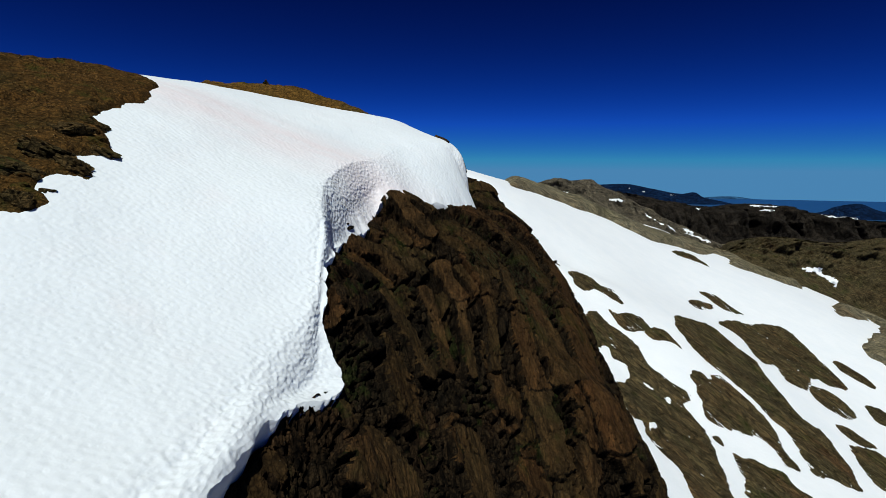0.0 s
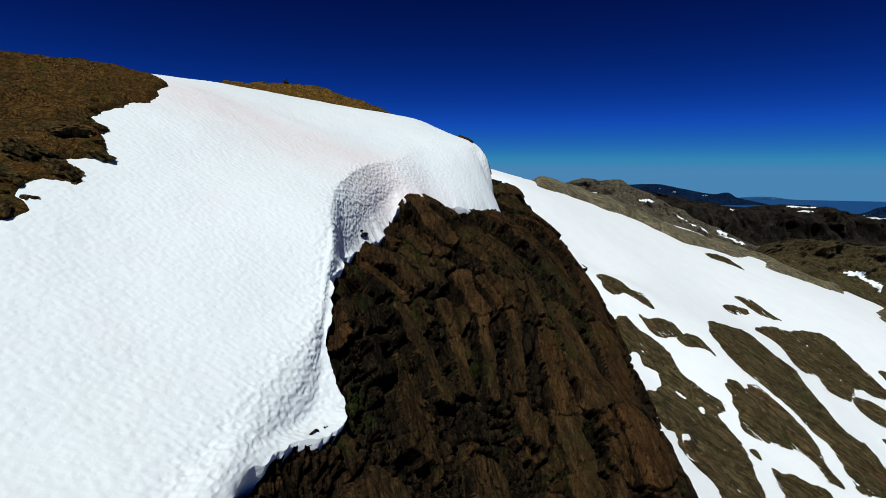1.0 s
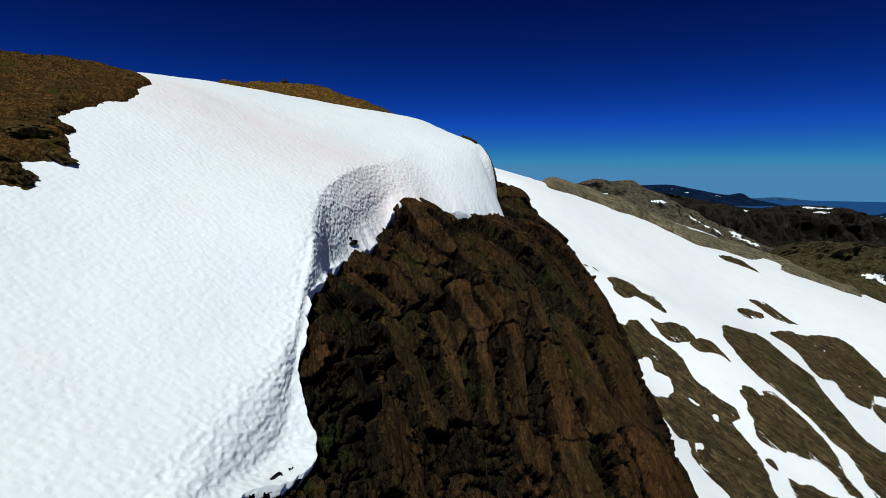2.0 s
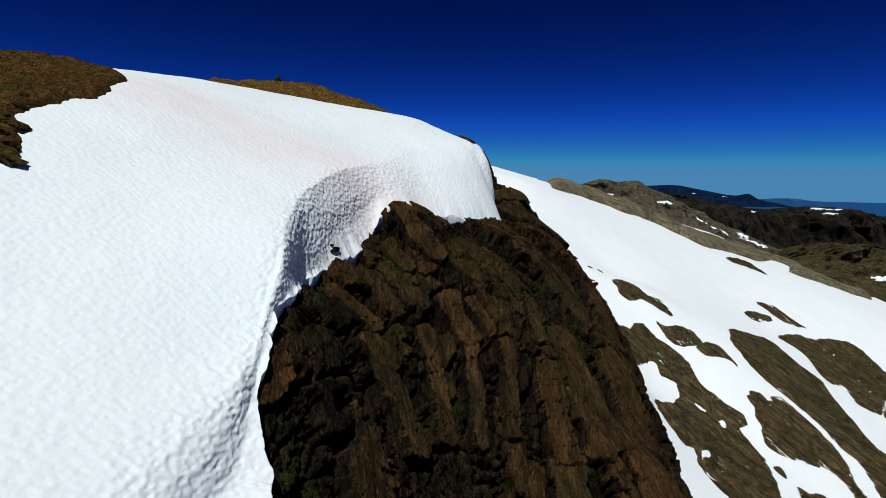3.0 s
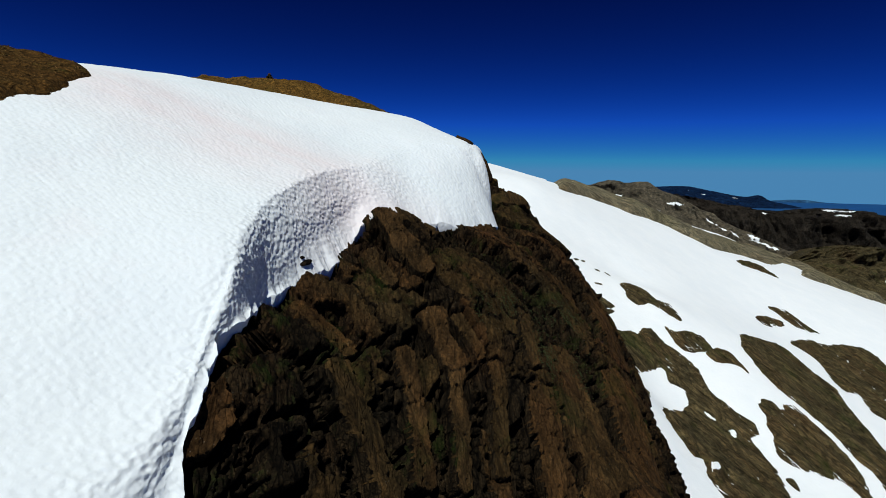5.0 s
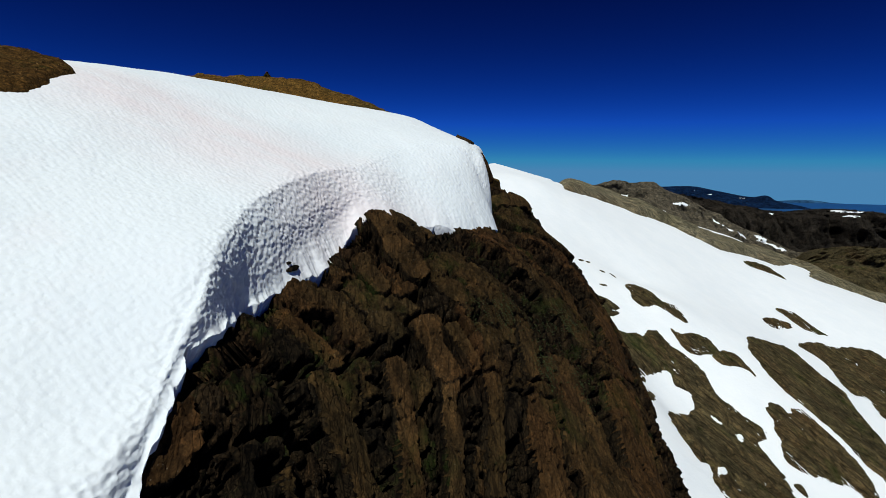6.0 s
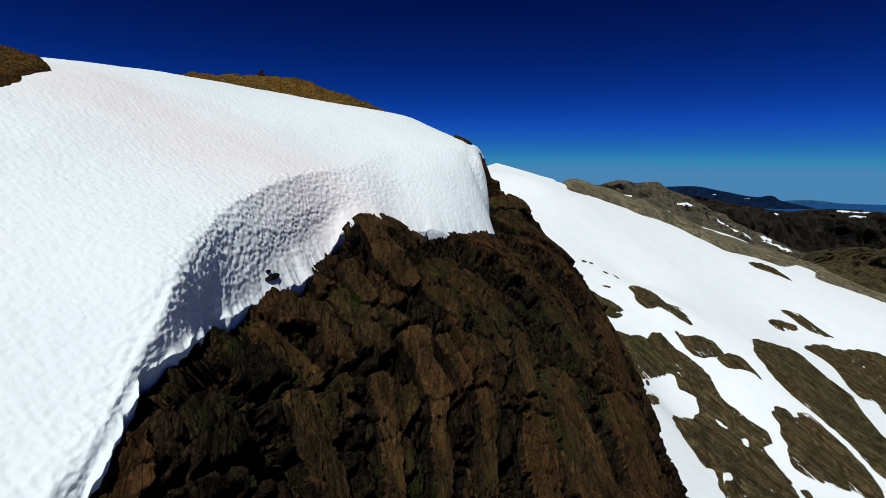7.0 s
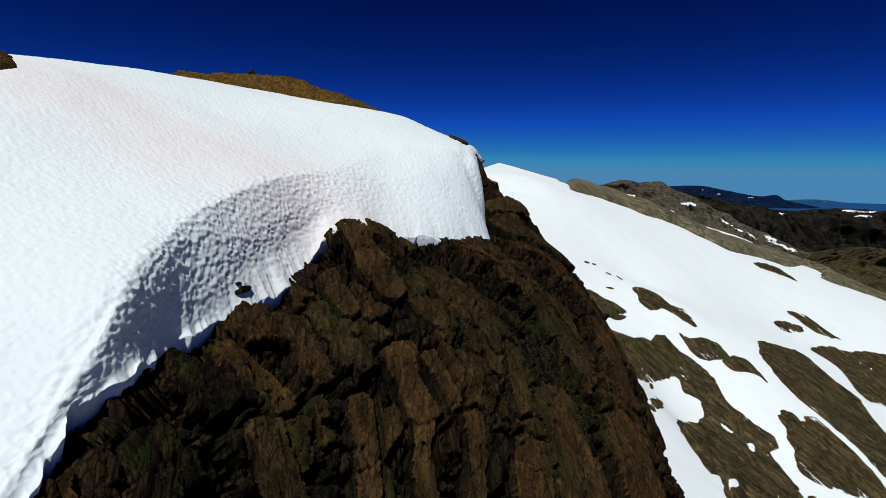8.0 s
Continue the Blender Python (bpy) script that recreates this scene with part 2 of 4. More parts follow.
M_SNOW = snow_material("snow")
M_SNOW_FAR = snow_material("old_snow", pink=False, fine=False, pale=((0.86, 0.88, 0.9), (0.9, 0.91, 0.92)))
M_CLIFF_SLAB = rock_material("cliff_slab", [(0.038, 0.025, 0.011), (0.052, 0.0305, 0.0128), (0.06, 0.029, 0.012)], moss=0.12, axes=STRATA, stretch=(0.25, 0.9, 0.7), crack=0.35, lichen=0.4, vary=1.0, relief_m=0.6)
M_CLIFF_PLATE = rock_material("cliff_plate", [(0.032, 0.0225, 0.0102), (0.044, 0.0268, 0.0115), (0.05, 0.025, 0.011)], moss=0.2, axes=STRATA, stretch=(0.28, 1.0, 0.8), crack=0.5, lichen=0.4, vary=1.0, relief_m=0.75)
# recessed strips between the slabs: their shade is deepened in this darker base colour
M_CLIFF = rock_material("cliff_rock", [(0.014, 0.0105, 0.006), (0.025, 0.0165, 0.0085), (0.04, 0.021, 0.0095)], moss=0.35, axes=STRATA, stretch=(0.3, 1.3, 1.0), lichen=0.3, relief_m=0.8)
# near-black: shade below the snow's edge painted into damp rock; small stones share it
M_DARK = rock_material("dark_rock", [(0.009, 0.0068, 0.004), (0.014, 0.0098, 0.0052), (0.02, 0.012, 0.006)], moss=0.3, axes=STRATA, stretch=(0.3, 1.3, 1.0), lichen=0.1, relief_m=0.6)
M_HILL = rock_material("hillside_rock", [(0.08, 0.041, 0.011), (0.11, 0.058, 0.016), (0.055, 0.04, 0.013)], moss=0.45, scale=1.3, lichen=0.2, crack=0.5, relief_m=1.0)
M_CRAG = rock_material("crag_rock", [(0.07, 0.048, 0.018), (0.105, 0.068, 0.026), (0.055, 0.044, 0.018)], moss=0.5, scale=1.5, lichen=0.15, crack=0.6, relief_m=0.8)
M_SLAB = rock_material("slab_rock", [(0.078, 0.063, 0.033), (0.11, 0.088, 0.046), (0.085, 0.055, 0.028)], moss=0.35, axes=((0.72, -0.5, -0.5), (0.57, 0.82, 0.0), (0.4, -0.28, 0.87)), stretch=(0.35, 1.2, 1.2), scale=0.25, lichen=0.2, crack=0.6, vary=0.7)
M_SPUR = rock_material("spur_rock", [(0.1, 0.086, 0.062), (0.16, 0.138, 0.1), (0.07, 0.06, 0.044)], scale=0.12, lichen=0.1, crack=0.25, relief_m=1.5)
M_SHORE = rock_material("shore_rock", [(0.19, 0.168, 0.1), (0.25, 0.22, 0.145), (0.2, 0.15, 0.085)], axes=((0.9, -0.3, -0.3), (0.3, 0.95, 0.0), (0.3, 0.0, 0.95)), stretch=(0.4, 1.2, 1.2), scale=0.14, lichen=0.15, crack=0.4)
M_GREY = rock_material("ridge_rock", [(0.022, 0.019, 0.016), (0.036, 0.03, 0.024), (0.028, 0.022, 0.017)], scale=0.06, lichen=0.05, crack=0.2, relief_m=1.5)
# the air is clear: distance haze is painted into these two base colours
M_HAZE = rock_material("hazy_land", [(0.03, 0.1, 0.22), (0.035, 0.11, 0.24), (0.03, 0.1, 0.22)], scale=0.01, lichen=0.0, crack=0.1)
M_BLUE_HAZE = rock_material("haze_blue_mountain", [(0.004, 0.016, 0.055), (0.005, 0.02, 0.065), (0.004, 0.016, 0.055)], scale=0.02, lichen=0.0, crack=0.4)
M_STONE = rock_material("loose_stone", [(0.1, 0.06, 0.022), (0.14, 0.085, 0.035), (0.08, 0.052, 0.022)], scale=3, crack=0.2)
M_KNOLL = rock_material("summit_turf", [(0.115, 0.06, 0.014), (0.15, 0.082, 0.019), (0.08, 0.056, 0.016)], moss=0.4, scale=1.0, lichen=0.1, crack=0.2, relief_m=0.8)
M_GRASS, _t, _b = material("dry_grass", 0.8)
_t.links.new(ramp(_t, noise_tex(_t, coords(_t), 1.5, 4), [(0.35, (0.16, 0.085, 0.022)), (0.65, (0.3, 0.17, 0.05))]), _b.inputs["Base Color"])
M_MOSS, _t, _b = material("moss", 0.95)
_t.links.new(ramp(_t, noise_tex(_t, coords(_t), 5, 4), [(0.35, (0.014, 0.022, 0.006)), (0.65, (0.04, 0.048, 0.012))]), _b.inputs["Base Color"])
M_SEA, _t, _b = material("sea_water", 0.35)
_t.links.new(ramp(_t, noise_tex(_t, coords(_t), 0.004, 4), [(0.3, (0.012, 0.06, 0.16)), (0.7, (0.016, 0.075, 0.19))]), _b.inputs["Base Color"])

# ---- snowfield above the cliff ----
# heights of the snow's upper side
snow_top = relief([
    (-2.6, 50, 4.0), (-6.8, 45, 3.4), (-4.2, 47.6, 3.9), (-9, 40.5, 2.8), (-8.5, 29.3, 0.1), (-8.2, 31.2, 0.7), (-9.8, 33.2, 1.45), (-9.2, 35.5, 1.95), (-7.3, 25.6, -1.4), (-7.2, 22.5, -3.5),
    (-6.4, 17, -6.0), (-6.3, 11, -7.2), (-7, 3, -7.8), (-17, 24, 1.6), (-17.8, 19.8, 0.5), (-22, 35.4, 6.7), (-13, 64, 7.9),
    (-26, 50, 9.75), (-18.9, 55, 8.9), (-5.5, 58, 5.9), (-14, 10, -4.6), (-25, 12, -1.0), (-27, 24, 4.6), (-30, 38, 8.6),
    (-30, 62, 10.3), (-44, 62, 8.5), (-44, 28, 7.0), (-42, 78, 7.0), (-40, 45, 10.3), (-9.5, 60, 7.6), (-4, 72, 4.0), (-20, 80, 9.0)])

# foot of the snow's edge on the rock, and the brim over it
FOOT = [(-6.4, -2, -8.8), (-6.1, 5, -8.2), (-5.8, 9, -7.7), (-5.6, 12.5, -7.4), (-5.3, 15.8, -7.3), (-4.25, 18.85, -7.55), (-5.45, 20.6, -5.8), (-6.2, 22.65, -4.0),
        (-6.35, 24.45, -3.4), (-6.9, 26.65, -3.4), (-7.35, 29.0, -3.35), (-7.0, 31.35, -3.05), (-6.75, 33.4, -2.8), (-6.6, 35.6, -2.0), (-5.9, 37.7, -0.3), (-4.0, 40, -1.0),
        (-1.4, 42.8, -1.5), (0.0, 46.5, -1.8), (-0.5, 49.8, -1.5), (-1.3, 52.5, 0.8), (-2.2, 57, 2.8), (-3, 64, 4.2), (-4, 74, 4.6)]
BRIM = [(-7.6, -2), (-7.2, 5), (-6.9, 9), (-6.6, 12.5), (-6.6, 15.6), (-6.3, 18.2), (-6.05, 20.7), (-6.6, 22.85),
        (-7.1, 25.1), (-7.9, 27.8), (-8.45, 30.0), (-8.55, 32.0), (-8.6, 34.2), (-8.3, 36.9), (-7.5, 40.3), (-6.7, 44.6),
        (-5.0, 48.4), (-3.3, 49.8), (-2.6, 50.8), (-3.0, 53), (-3.6, 57), (-4.4, 64), (-5.4, 74)]
INLAND = [(-42, -6), (-42, 20), (-42, 48), (-42, 75), (-28, 85), (-14, 85)]
# where the snow ends against the brown hillside
HEM = [(-17.5, 2), (-17.2, 12), (-16.7, 17.6), (-16.1, 18.8), (-16.7, 19.1), (-16.6, 20.1), (-16.4, 21.4), (-17.6, 22.3), (-17.0, 24.2),
       (-18.8, 25.5), (-19.6, 26.6), (-20.0, 28.3), (-20.6, 30.8), (-21.1, 33.4), (-22.2, 36.2), (-25.5, 38.6), (-34, 43), (-60, 50)]
NS, NF, NT = 1500, 90, 170
foot, brim, inland = spline(FOOT, NS), spline(BRIM, NS), spline(INLAND, NS)
brim_z = snow_top(brim[:, 0], brim[:, 1])
snow = np.zeros((NS, NF + NT, 3))
f = np.linspace(0, 1, NF)[None, :]
st = np.linspace(0, 22, NS)[:, None]


def wall_shape(stations):
    """The snow wall's profile from its foot (0, 0) to its brim (1, 1), blended between stations along the edge: inwards and upwards."""
    curves = np.array([spline(shape, NF) for _, shape in stations])
    at = np.interp(st[:, 0], [s for s, _ in stations], np.arange(len(stations)))
    i = np.clip(at.astype(int), 0, len(stations) - 2)
    w = smooth(0, 1, at - i)[:, None, None]
    both = curves[i] * (1 - w) + curves[i + 1] * w
    return both[..., 0], both[..., 1]


ROLL = [(0, 0), (0.06, 0.3), (0.2, 0.6), (0.5, 0.86), (1, 1)]                                      # a plain rounded edge
APRON = [(0, 0), (0.25, 0.07), (0.52, 0.2), (0.64, 0.48), (0.76, 0.76), (1, 1)]                    # a flared foot under a steep wall
STEEP = [(0, 0), (0.16, 0.1), (0.24, 0.32), (0.36, 0.64), (0.6, 0.86), (1, 1)]                     # almost no foot
LEANING = [(0, 0), (0.14, 0.1), (0.28, 0.32), (0.45, 0.56), (0.7, 0.82), (1, 1)]
BOWL = [(0, 0), (0.2, 0.14), (0.4, 0.32), (0.5, 0.5), (0.6, 0.64), (0.8, 0.83), (1, 1)]           # foot, crease and a leaning wall
TIP = [(0, 0), (0.12, 0.16), (0.35, 0.42), (0.65, 0.72), (1, 1)]
lean, rise = wall_shape([(0, ROLL), (3.2, ROLL), (4.8, APRON), (5.9, APRON), (6.9, STEEP), (7.8, STEEP), (8.8, LEANING), (10.3, LEANING), (11.2, BOWL), (13.2, BOWL), (14.4, TIP), (17.4, TIP), (18.4, ROLL), (22, ROLL)])
for k in range(2):
    snow[:, :NF, k] = foot[:, k:k + 1] + (brim[:, k:k + 1] - foot[:, k:k + 1]) * lean
snow[:, :NF, 2] = foot[:, 2:3] + (brim_z[:, None] - 0.12 - foot[:, 2:3]) * rise
g = (np.linspace(0, 1, NT + 1)[1:] ** 1.7)[None, :]
for k in range(2):
    snow[:, NF:, k] = brim[:, k:k + 1] + (inland[:, k:k + 1] - brim[:, k:k + 1]) * g
away = np.hypot(snow[:, NF:, 0] - brim[:, :1], snow[:, NF:, 1] - brim[:, 1:2])
snow[:, NF:, 2] = snow_top(snow[:, NF:, 0], snow[:, NF:, 1]) - 0.12 * np.exp(-away / 0.5) - 1.6 * smooth(1.5, 4, side_of(snow[:, NF:, 0], snow[:, NF:, 1], HEM))
for _ in range(10):      # soften the brim across
    mid = snow[:, NF - 16:NF + 16].copy()
    snow[:, NF - 15:NF + 15] = 0.25 * mid[:, :-2] + 0.5 * mid[:, 1:-1] + 0.25 * mid[:, 2:]
run = np.arange(NS)[:, None] * 0.05                  # a ragged, melting hem
low = (1 - f) ** 4
snow[:, :NF, 2] += 0.14 * fbm(run * 1.1, run * 0, run * 0, 4, 33) * low
snow[:, :NF, 0] += 0.16 * fbm(run * 0.9, run * 0 + 5, run * 0, 4, 34) * low
nrm = grid_normals(snow)
X, Y, Z = snow[..., 0], snow[..., 1], snow[..., 2]
steep = np.zeros((NS, NF + NT))
steep[:, :NF] = 1.0
steep[:, NF:] = np.exp(-(away / 0.7) ** 2)
steep *= 1 - 0.8 * smooth(13.5, 15.5, st)
wave = 0.35 * fbm(X * 0.8, Y * 0.8, Z * 0.8, 3, 7)
c1, _, _ = cells(X * 3.8 + wave, Y * 3.8 + wave, Z * 5.4 + wave, 5)
c2, _, _ = cells(X * 5.5, Y * 5.5, Z * 5.5, 9)
amount = (0.014 + 0.062 * steep) * (c1 - 0.5) + (0.034 + 0.012 * steep) * (c2 - 0.5) + 0.06 * fbm(X * 0.3, Y * 0.3, Z * 0.3, 3, 3)
amount *= np.minimum(1, np.linspace(0, 6, NF + NT))[None, :]
snow = snow + nrm * amount[..., None]
toe = snow[:, :1].copy() - np.array([0.5, -0.2, 1.1])
snow = np.concatenate([toe, snow], 1)
ob = new("snowfield", sheet_mesh("snowfield", snow, M_SNOW, flip=True))
tagged(ob, "sun-cupped old white snowfield with a scalloped melting edge over dark rock", "snow", kind="structure")

# ---- rock buttress under the snow's edge ----
FACE = [
    (-5.7, 12, -7.9), (-5.0, 15.8, -7.3), (-3.0, 17.3, -8.0), (-2.0, 19.9, -9.4), (-4.5, 21.3, -6.9), (-0.4, 23.3, -12.0), (-4.8, 23.3, -5.3),
    (-2.8, 23.9, -8.6), (-4.0, 26.5, -5.6), (-2.6, 28.5, -7.4), (0.7, 28.7, -10.8), (1.75, 29, -13.0), (-4.0, 31.9, -5.2), (-0.9, 32.3, -6.3), (1.3, 30.6, -7.8),
    (-0.5, 34, -4.3), (3.7, 34.8, -8.1), (4.5, 31.0, -11.2), (7.6, 34, -12.6), (4.95, 41.3, -6.5),
    (-2.8, 37.6, -2.4), (1.0, 41.4, -2.8), (-6, 37.9, -0.5), (-1.4, 42.8, -1.5), (2.0, 54.3, 0.2), (-0.7, 49.5, -1.6), (0.3, 54.3, 0.85), (-7, 33, -3.6), (-6.3, 27.2, -3.9)]
FLANKS = [(12, 30, -17.4), (2.75, 53.6, -2.0), (3.3, 55, -2.6), (4.75, 53.5, -3.6), (6.15, 52, -5), (7.6, 52, -7.1), (8.7, 51, -9), (9.6, 46.5, -11), (10.5, 42.5, -13), (12, 39.5, -16), (4.5, 60, -9), (0, 15, -15), (6, 20, -22), (-2.5, 10, -12), (-5, 4, -10), (-12, 12, -8), (-12, 25, -4), (-12, 36, -1), (-8, 52, 1),
          (9.8, 33, -13.2), (14, 36, -26), (14, 44, -24), (10, 57, -17), (12, 24, -26), (20, 40, -40), (16, 60, -30)]
BRINK = [(x - 0.1, y, z + (0.2 if y > 30 else 0.05)) for x, y, z in FOOT[4:19]]      # the rock just reaches the snow's foot
PINS = FACE[1:] + BRINK + FLANKS
rock_relief = relief(PINS, [0.7 if p in FACE and p[1] < 40 else 0.05 for p in PINS])


def rock_z(x, y):
    inland = side_of(x, y, [p[:2] for p in FOOT[1:]])
    return rock_relief(x, y) - 1.3 * np.maximum(inland - 0.15, 0)


HEART = np.array([0.0, 33.0, -5.0])
LOW_GRAIN, HIGH_GRAIN = np.array([0.2, -0.48, -0.855]), np.array([0.84, -0.1, -0.54])   # the way the layers run down the face
# whole slabs that stand out of the broken rock: both ends in plan, half width
SLABS = [(-5.7, 35.0, -4.1, 33.9, 0.52), (-5.7, 38.0, -2.8, 35.6, 0.7), (-1.9, 33.3, -0.5, 31.9, 0.65), (-0.7, 33.6, 0.6, 32.8, 0.38), (-2.5, 31.2, -0.8, 27.5, 0.5),
         (-4.2, 27.7, -1.7, 26.0, 0.77), (4.2, 36.4, 6.5, 32.1, 1.4), (-6.6, 29.2, -4.3, 29.1, 0.57), (-0.5, 31.8, 0.5, 28.7, 0.45), (1.2, 32.8, 1.9, 29.9, 0.41),
         (2.2, 36.9, 2.8, 34.5, 0.5), (-0.5, 52.6, 1.9, 54.3, 0.9), (-1.4, 42.8, 1.3, 42.5, 0.45), (-2.7, 17.2, -1.2, 17.4, 1.5), (0.5, 25.2, 1.4, 22.7, 1.06),
         (7.4, 38.6, 9.0, 34.2, 1.25), (7.2, 33.6, 9.3, 29.8, 1.3), (3.2, 33.4, 4.4, 30.4, 0.75), (6.5, 45.4, 8.4, 42.0, 1.0), (4.3, 30.2, 5.6, 27.4, 0.95)]


def slab_masks(xyz):
    """For each slab, 0 outside to 1 inside; and which slab each place is in (-1: none)."""
    facet = cells(xyz[..., 0] * 0.8, xyz[..., 1] * 0.8, xyz[..., 2] * 0.8, 145)[2]
    wob = 0.16 * fbm(xyz[..., 0] * 0.9, xyz[..., 1] * 0.9, xyz[..., 2] * 0.9, 3, 140) + 0.4 * (facet - 0.5)
    most, who, moat = np.zeros(xyz.shape[:2]), np.full(xyz.shape[:2], -1), np.zeros(xyz.shape[:2])
    for i, (x0, y0, x1, y1, half) in enumerate(SLABS):
        a = np.array([x0, y0, float(rock_relief(x0, y0))])
        b = np.array([x1, y1, float(rock_relief(x1, y1))])
        far_on = ((xyz - a) @ (b - a)) / ((b - a) @ (b - a))
        off = np.linalg.norm(xyz - a - far_on[..., None] * (b - a), axis=-1) / half
        ends = (np.abs(far_on - 0.5) - 0.5) * np.linalg.norm(b - a) / half + 0.35
        d = np.maximum(off, ends + 0.35 * off) + wob
        m = 1 - smooth(0.94, 1.04, d)
        who = np.where(m > np.maximum(most, 0.5), i, who)
        most = np.maximum(most, m)
        moat = np.maximum(moat, np.exp(-((d - 1.02 - 0.07 / half) * half / 0.09) ** 2))
    return most, who, moat * (1 - most)


def layered(xyz, proud0, size=1.0, seed=0):
    """How far the broken, layered rock stands out at each place."""
    p = (xyz - HEART) / size
    high = smooth(-6.5, -1.0, xyz[..., 2])[..., None]
    g = LOW_GRAIN * (1 - high) + HIGH_GRAIN * high
    g = g / np.linalg.norm(g, axis=-1, keepdims=True)
    side = np.cross(g, np.array([0.45, -0.6, 0.66]))
    side /= np.linalg.norm(side, axis=-1, keepdims=True)
    out = np.cross(side, g)
    wx = 0.9 * fbm(p[..., 0] * 0.25, p[..., 1] * 0.25, p[..., 2] * 0.25, 3, seed + 40)
    a, b, c = (p * g).sum(-1), (p * side).sum(-1) + wx, (p * out).sum(-1) - wx
    broad = 0.25 * fbm(a * 0.1, b * 0.3, c * 0.3, 3, seed + 1)
    fx = 0.16 * fbm(p[..., 0] * 1.3, p[..., 1] * 1.3, p[..., 2] * 1.3, 3, seed + 45)       # the cracks wander
    _, gap1, id1 = cells(a * 0.2, b * 0.55 + 1.3 * fx, c * 0.36 + 1.3 * fx, seed + 11)
    _, gap2, id2 = cells(a * 0.42, b * 2.0 + fx, c * 1.4 - fx, seed + 21)
    _, gap3, id3 = cells(a * 1.0, b * 3.9 + 2 * fx, c * 3.0 - fx, seed + 31)
    proud = np.maximum(proud0, 0.95 * smooth(0.46, 0.52, id1) * smooth(0.02, 0.09, gap1))
    free = 1 - proud0
    rough = 1.1 - 1.02 * proud
    slabs = 0.3 * proud + free * (0.3 * (id1 - 0.5) - 0.12 * (1 - smooth(0.42, 0.52, id1)) - 0.55 * (1 - smooth(0, 0.06, gap1)))
    plates = (0.34 * (id2 - 0.5) - 0.75 * (1 - smooth(0.02, 0.14, gap2))) * rough
    chips = (0.13 * (id3 - 0.5) - 0.32 * (1 - smooth(0.02, 0.2, gap3))) * rough
    ridged = 0.1 * fbm(a * 0.3, b * 2.6, c * 2.6, 4, seed + 3, ridged=True) * rough
    _, gap4, _ = cells(p[..., 0] * 0.5 + 1.5 * fx, p[..., 1] * 0.5, p[..., 2] * 0.34 - 1.5 * fx, seed + 51)
    veins = -0.22 * (1 - smooth(0, 0.035, gap4))                      # thin joints across the slabs
    fine = veins + 0.022 * fbm(a * 1.2, b * 6, c * 6, 3, seed + 5)
    return (broad + slabs - 0.3 + plates + chips + ridged + fine) * size, np.where((id1 > 0.5) & (gap1 > 0.05), id1, -1)


xs, ys = np.arange(15, -8.6, -0.055), np.arange(9, 60, 0.065)
X, Y = np.meshgrid(xs, ys)
rock = np.stack([X, Y, rock_z(X, Y)], -1)
proud, which, moat = slab_masks(rock)
calm = (1 - 0.35 * smooth(49, 53, Y)) * (1 - 0.1 * smooth(2.5, 5.5, X) * smooth(34, 39, Y))
hem = (1 - smooth(0.3, 1.5, -side_of(X, Y, [p[:2] for p in FOOT[1:]]))) * (1 - smooth(21, 23, Y))      # worn low beside the snow's foot
calm = calm * (1 - 0.65 * hem)
stand, cell = layered(rock, proud)
rock = rock + grid_normals(rock) * (stand * calm - 0.22 * hem - 0.6 * moat)[..., None]
shown = rock[..., 2] > -30
clear = (which < 0) & (cell > 0) & shown & (side_of(X, Y, [p[:2] for p in FOOT[1:]]) < 0.3)
for i in range(len(SLABS)):
    whole = one_piece((which == i) & shown)
    which[(which == i) & ~whole] = -1
count = len(SLABS)
for value, size in zip(*np.unique(cell[clear], return_counts=True)):
    if size > 260:
        piece = one_piece(clear & (cell == value))
        if piece.sum() > 200:
            which[piece] = count
            count += 1
under = rock - grid_normals(rock) * (0.012 * (which >= 0))[..., None]      # the slabs lie on it
buttress = new("rock_buttress", sheet_mesh("rock_buttress", under, M_CLIFF, keep=joined(shown, np.hypot(X, Y - 33) < 2), flip=True))
tagged(buttress, "dark brown layered rock buttress with black cracks and moss", "cliff", kind="structure")
shade_piece = [float(np.mean((X + 0.35 * (Y - 27))[which == i])) < -4.8 and float(np.mean(Y[which == i])) > 22 for i in range(count)]     # below the snow's edge: its shade is painted in with the darker rock
for i in range(count):
    ob = new("rock_slab", sheet_mesh("rock_slab", rock, M_CLIFF_SLAB if i < len(SLABS) else M_CLIFF_PLATE if not shade_piece[i] else M_DARK, keep=(which == i) & shown, flip=True))
    ob.parent = buttress

# ---- brown hillside beside the snow, and the summit knoll behind it ----
xs, ys = np.arange(-13.5, -50, -0.1), np.arange(4, 56, 0.1)
X, Y = np.meshgrid(xs, ys)
d = side_of(X, Y, HEM) + 0.55 * fbm(X * 0.7, Y * 0.7, X * 0, 4, 48)
Z = snow_top(X, Y)
Z = Z - 0.7 + 1.0 * smooth(-0.7, 0.6, d) + 0.07 * np.maximum(d, 0) ** 0.8
hill = np.stack([X, Y, Z], -1)
_, gap1, id1 = cells(X * 0.8, Y * 0.8, Z * 0.8, 61)
_, gap2, id2 = cells(X * 2.2, Y * 2.2, Z * 2.2, 71)
rugged = 0.34 * fbm(X * 0.3, Y * 0.3, Z * 0.3, 4, 51) + 0.13 * (id1 - 0.4) * smooth(0, 0.25, gap1) + 0.07 * (id2 - 0.4) * smooth(0, 0.25, gap2)
hill = hill + grid_normals(hill) * (rugged * (0.25 * smooth(-1.5, 0.3, d) + 0.75 * smooth(0.2, 2.5, d)))[..., None]
ob = new("hillside", sheet_mesh("hillside", hill, M_HILL, keep=(d > -3), flip=True))
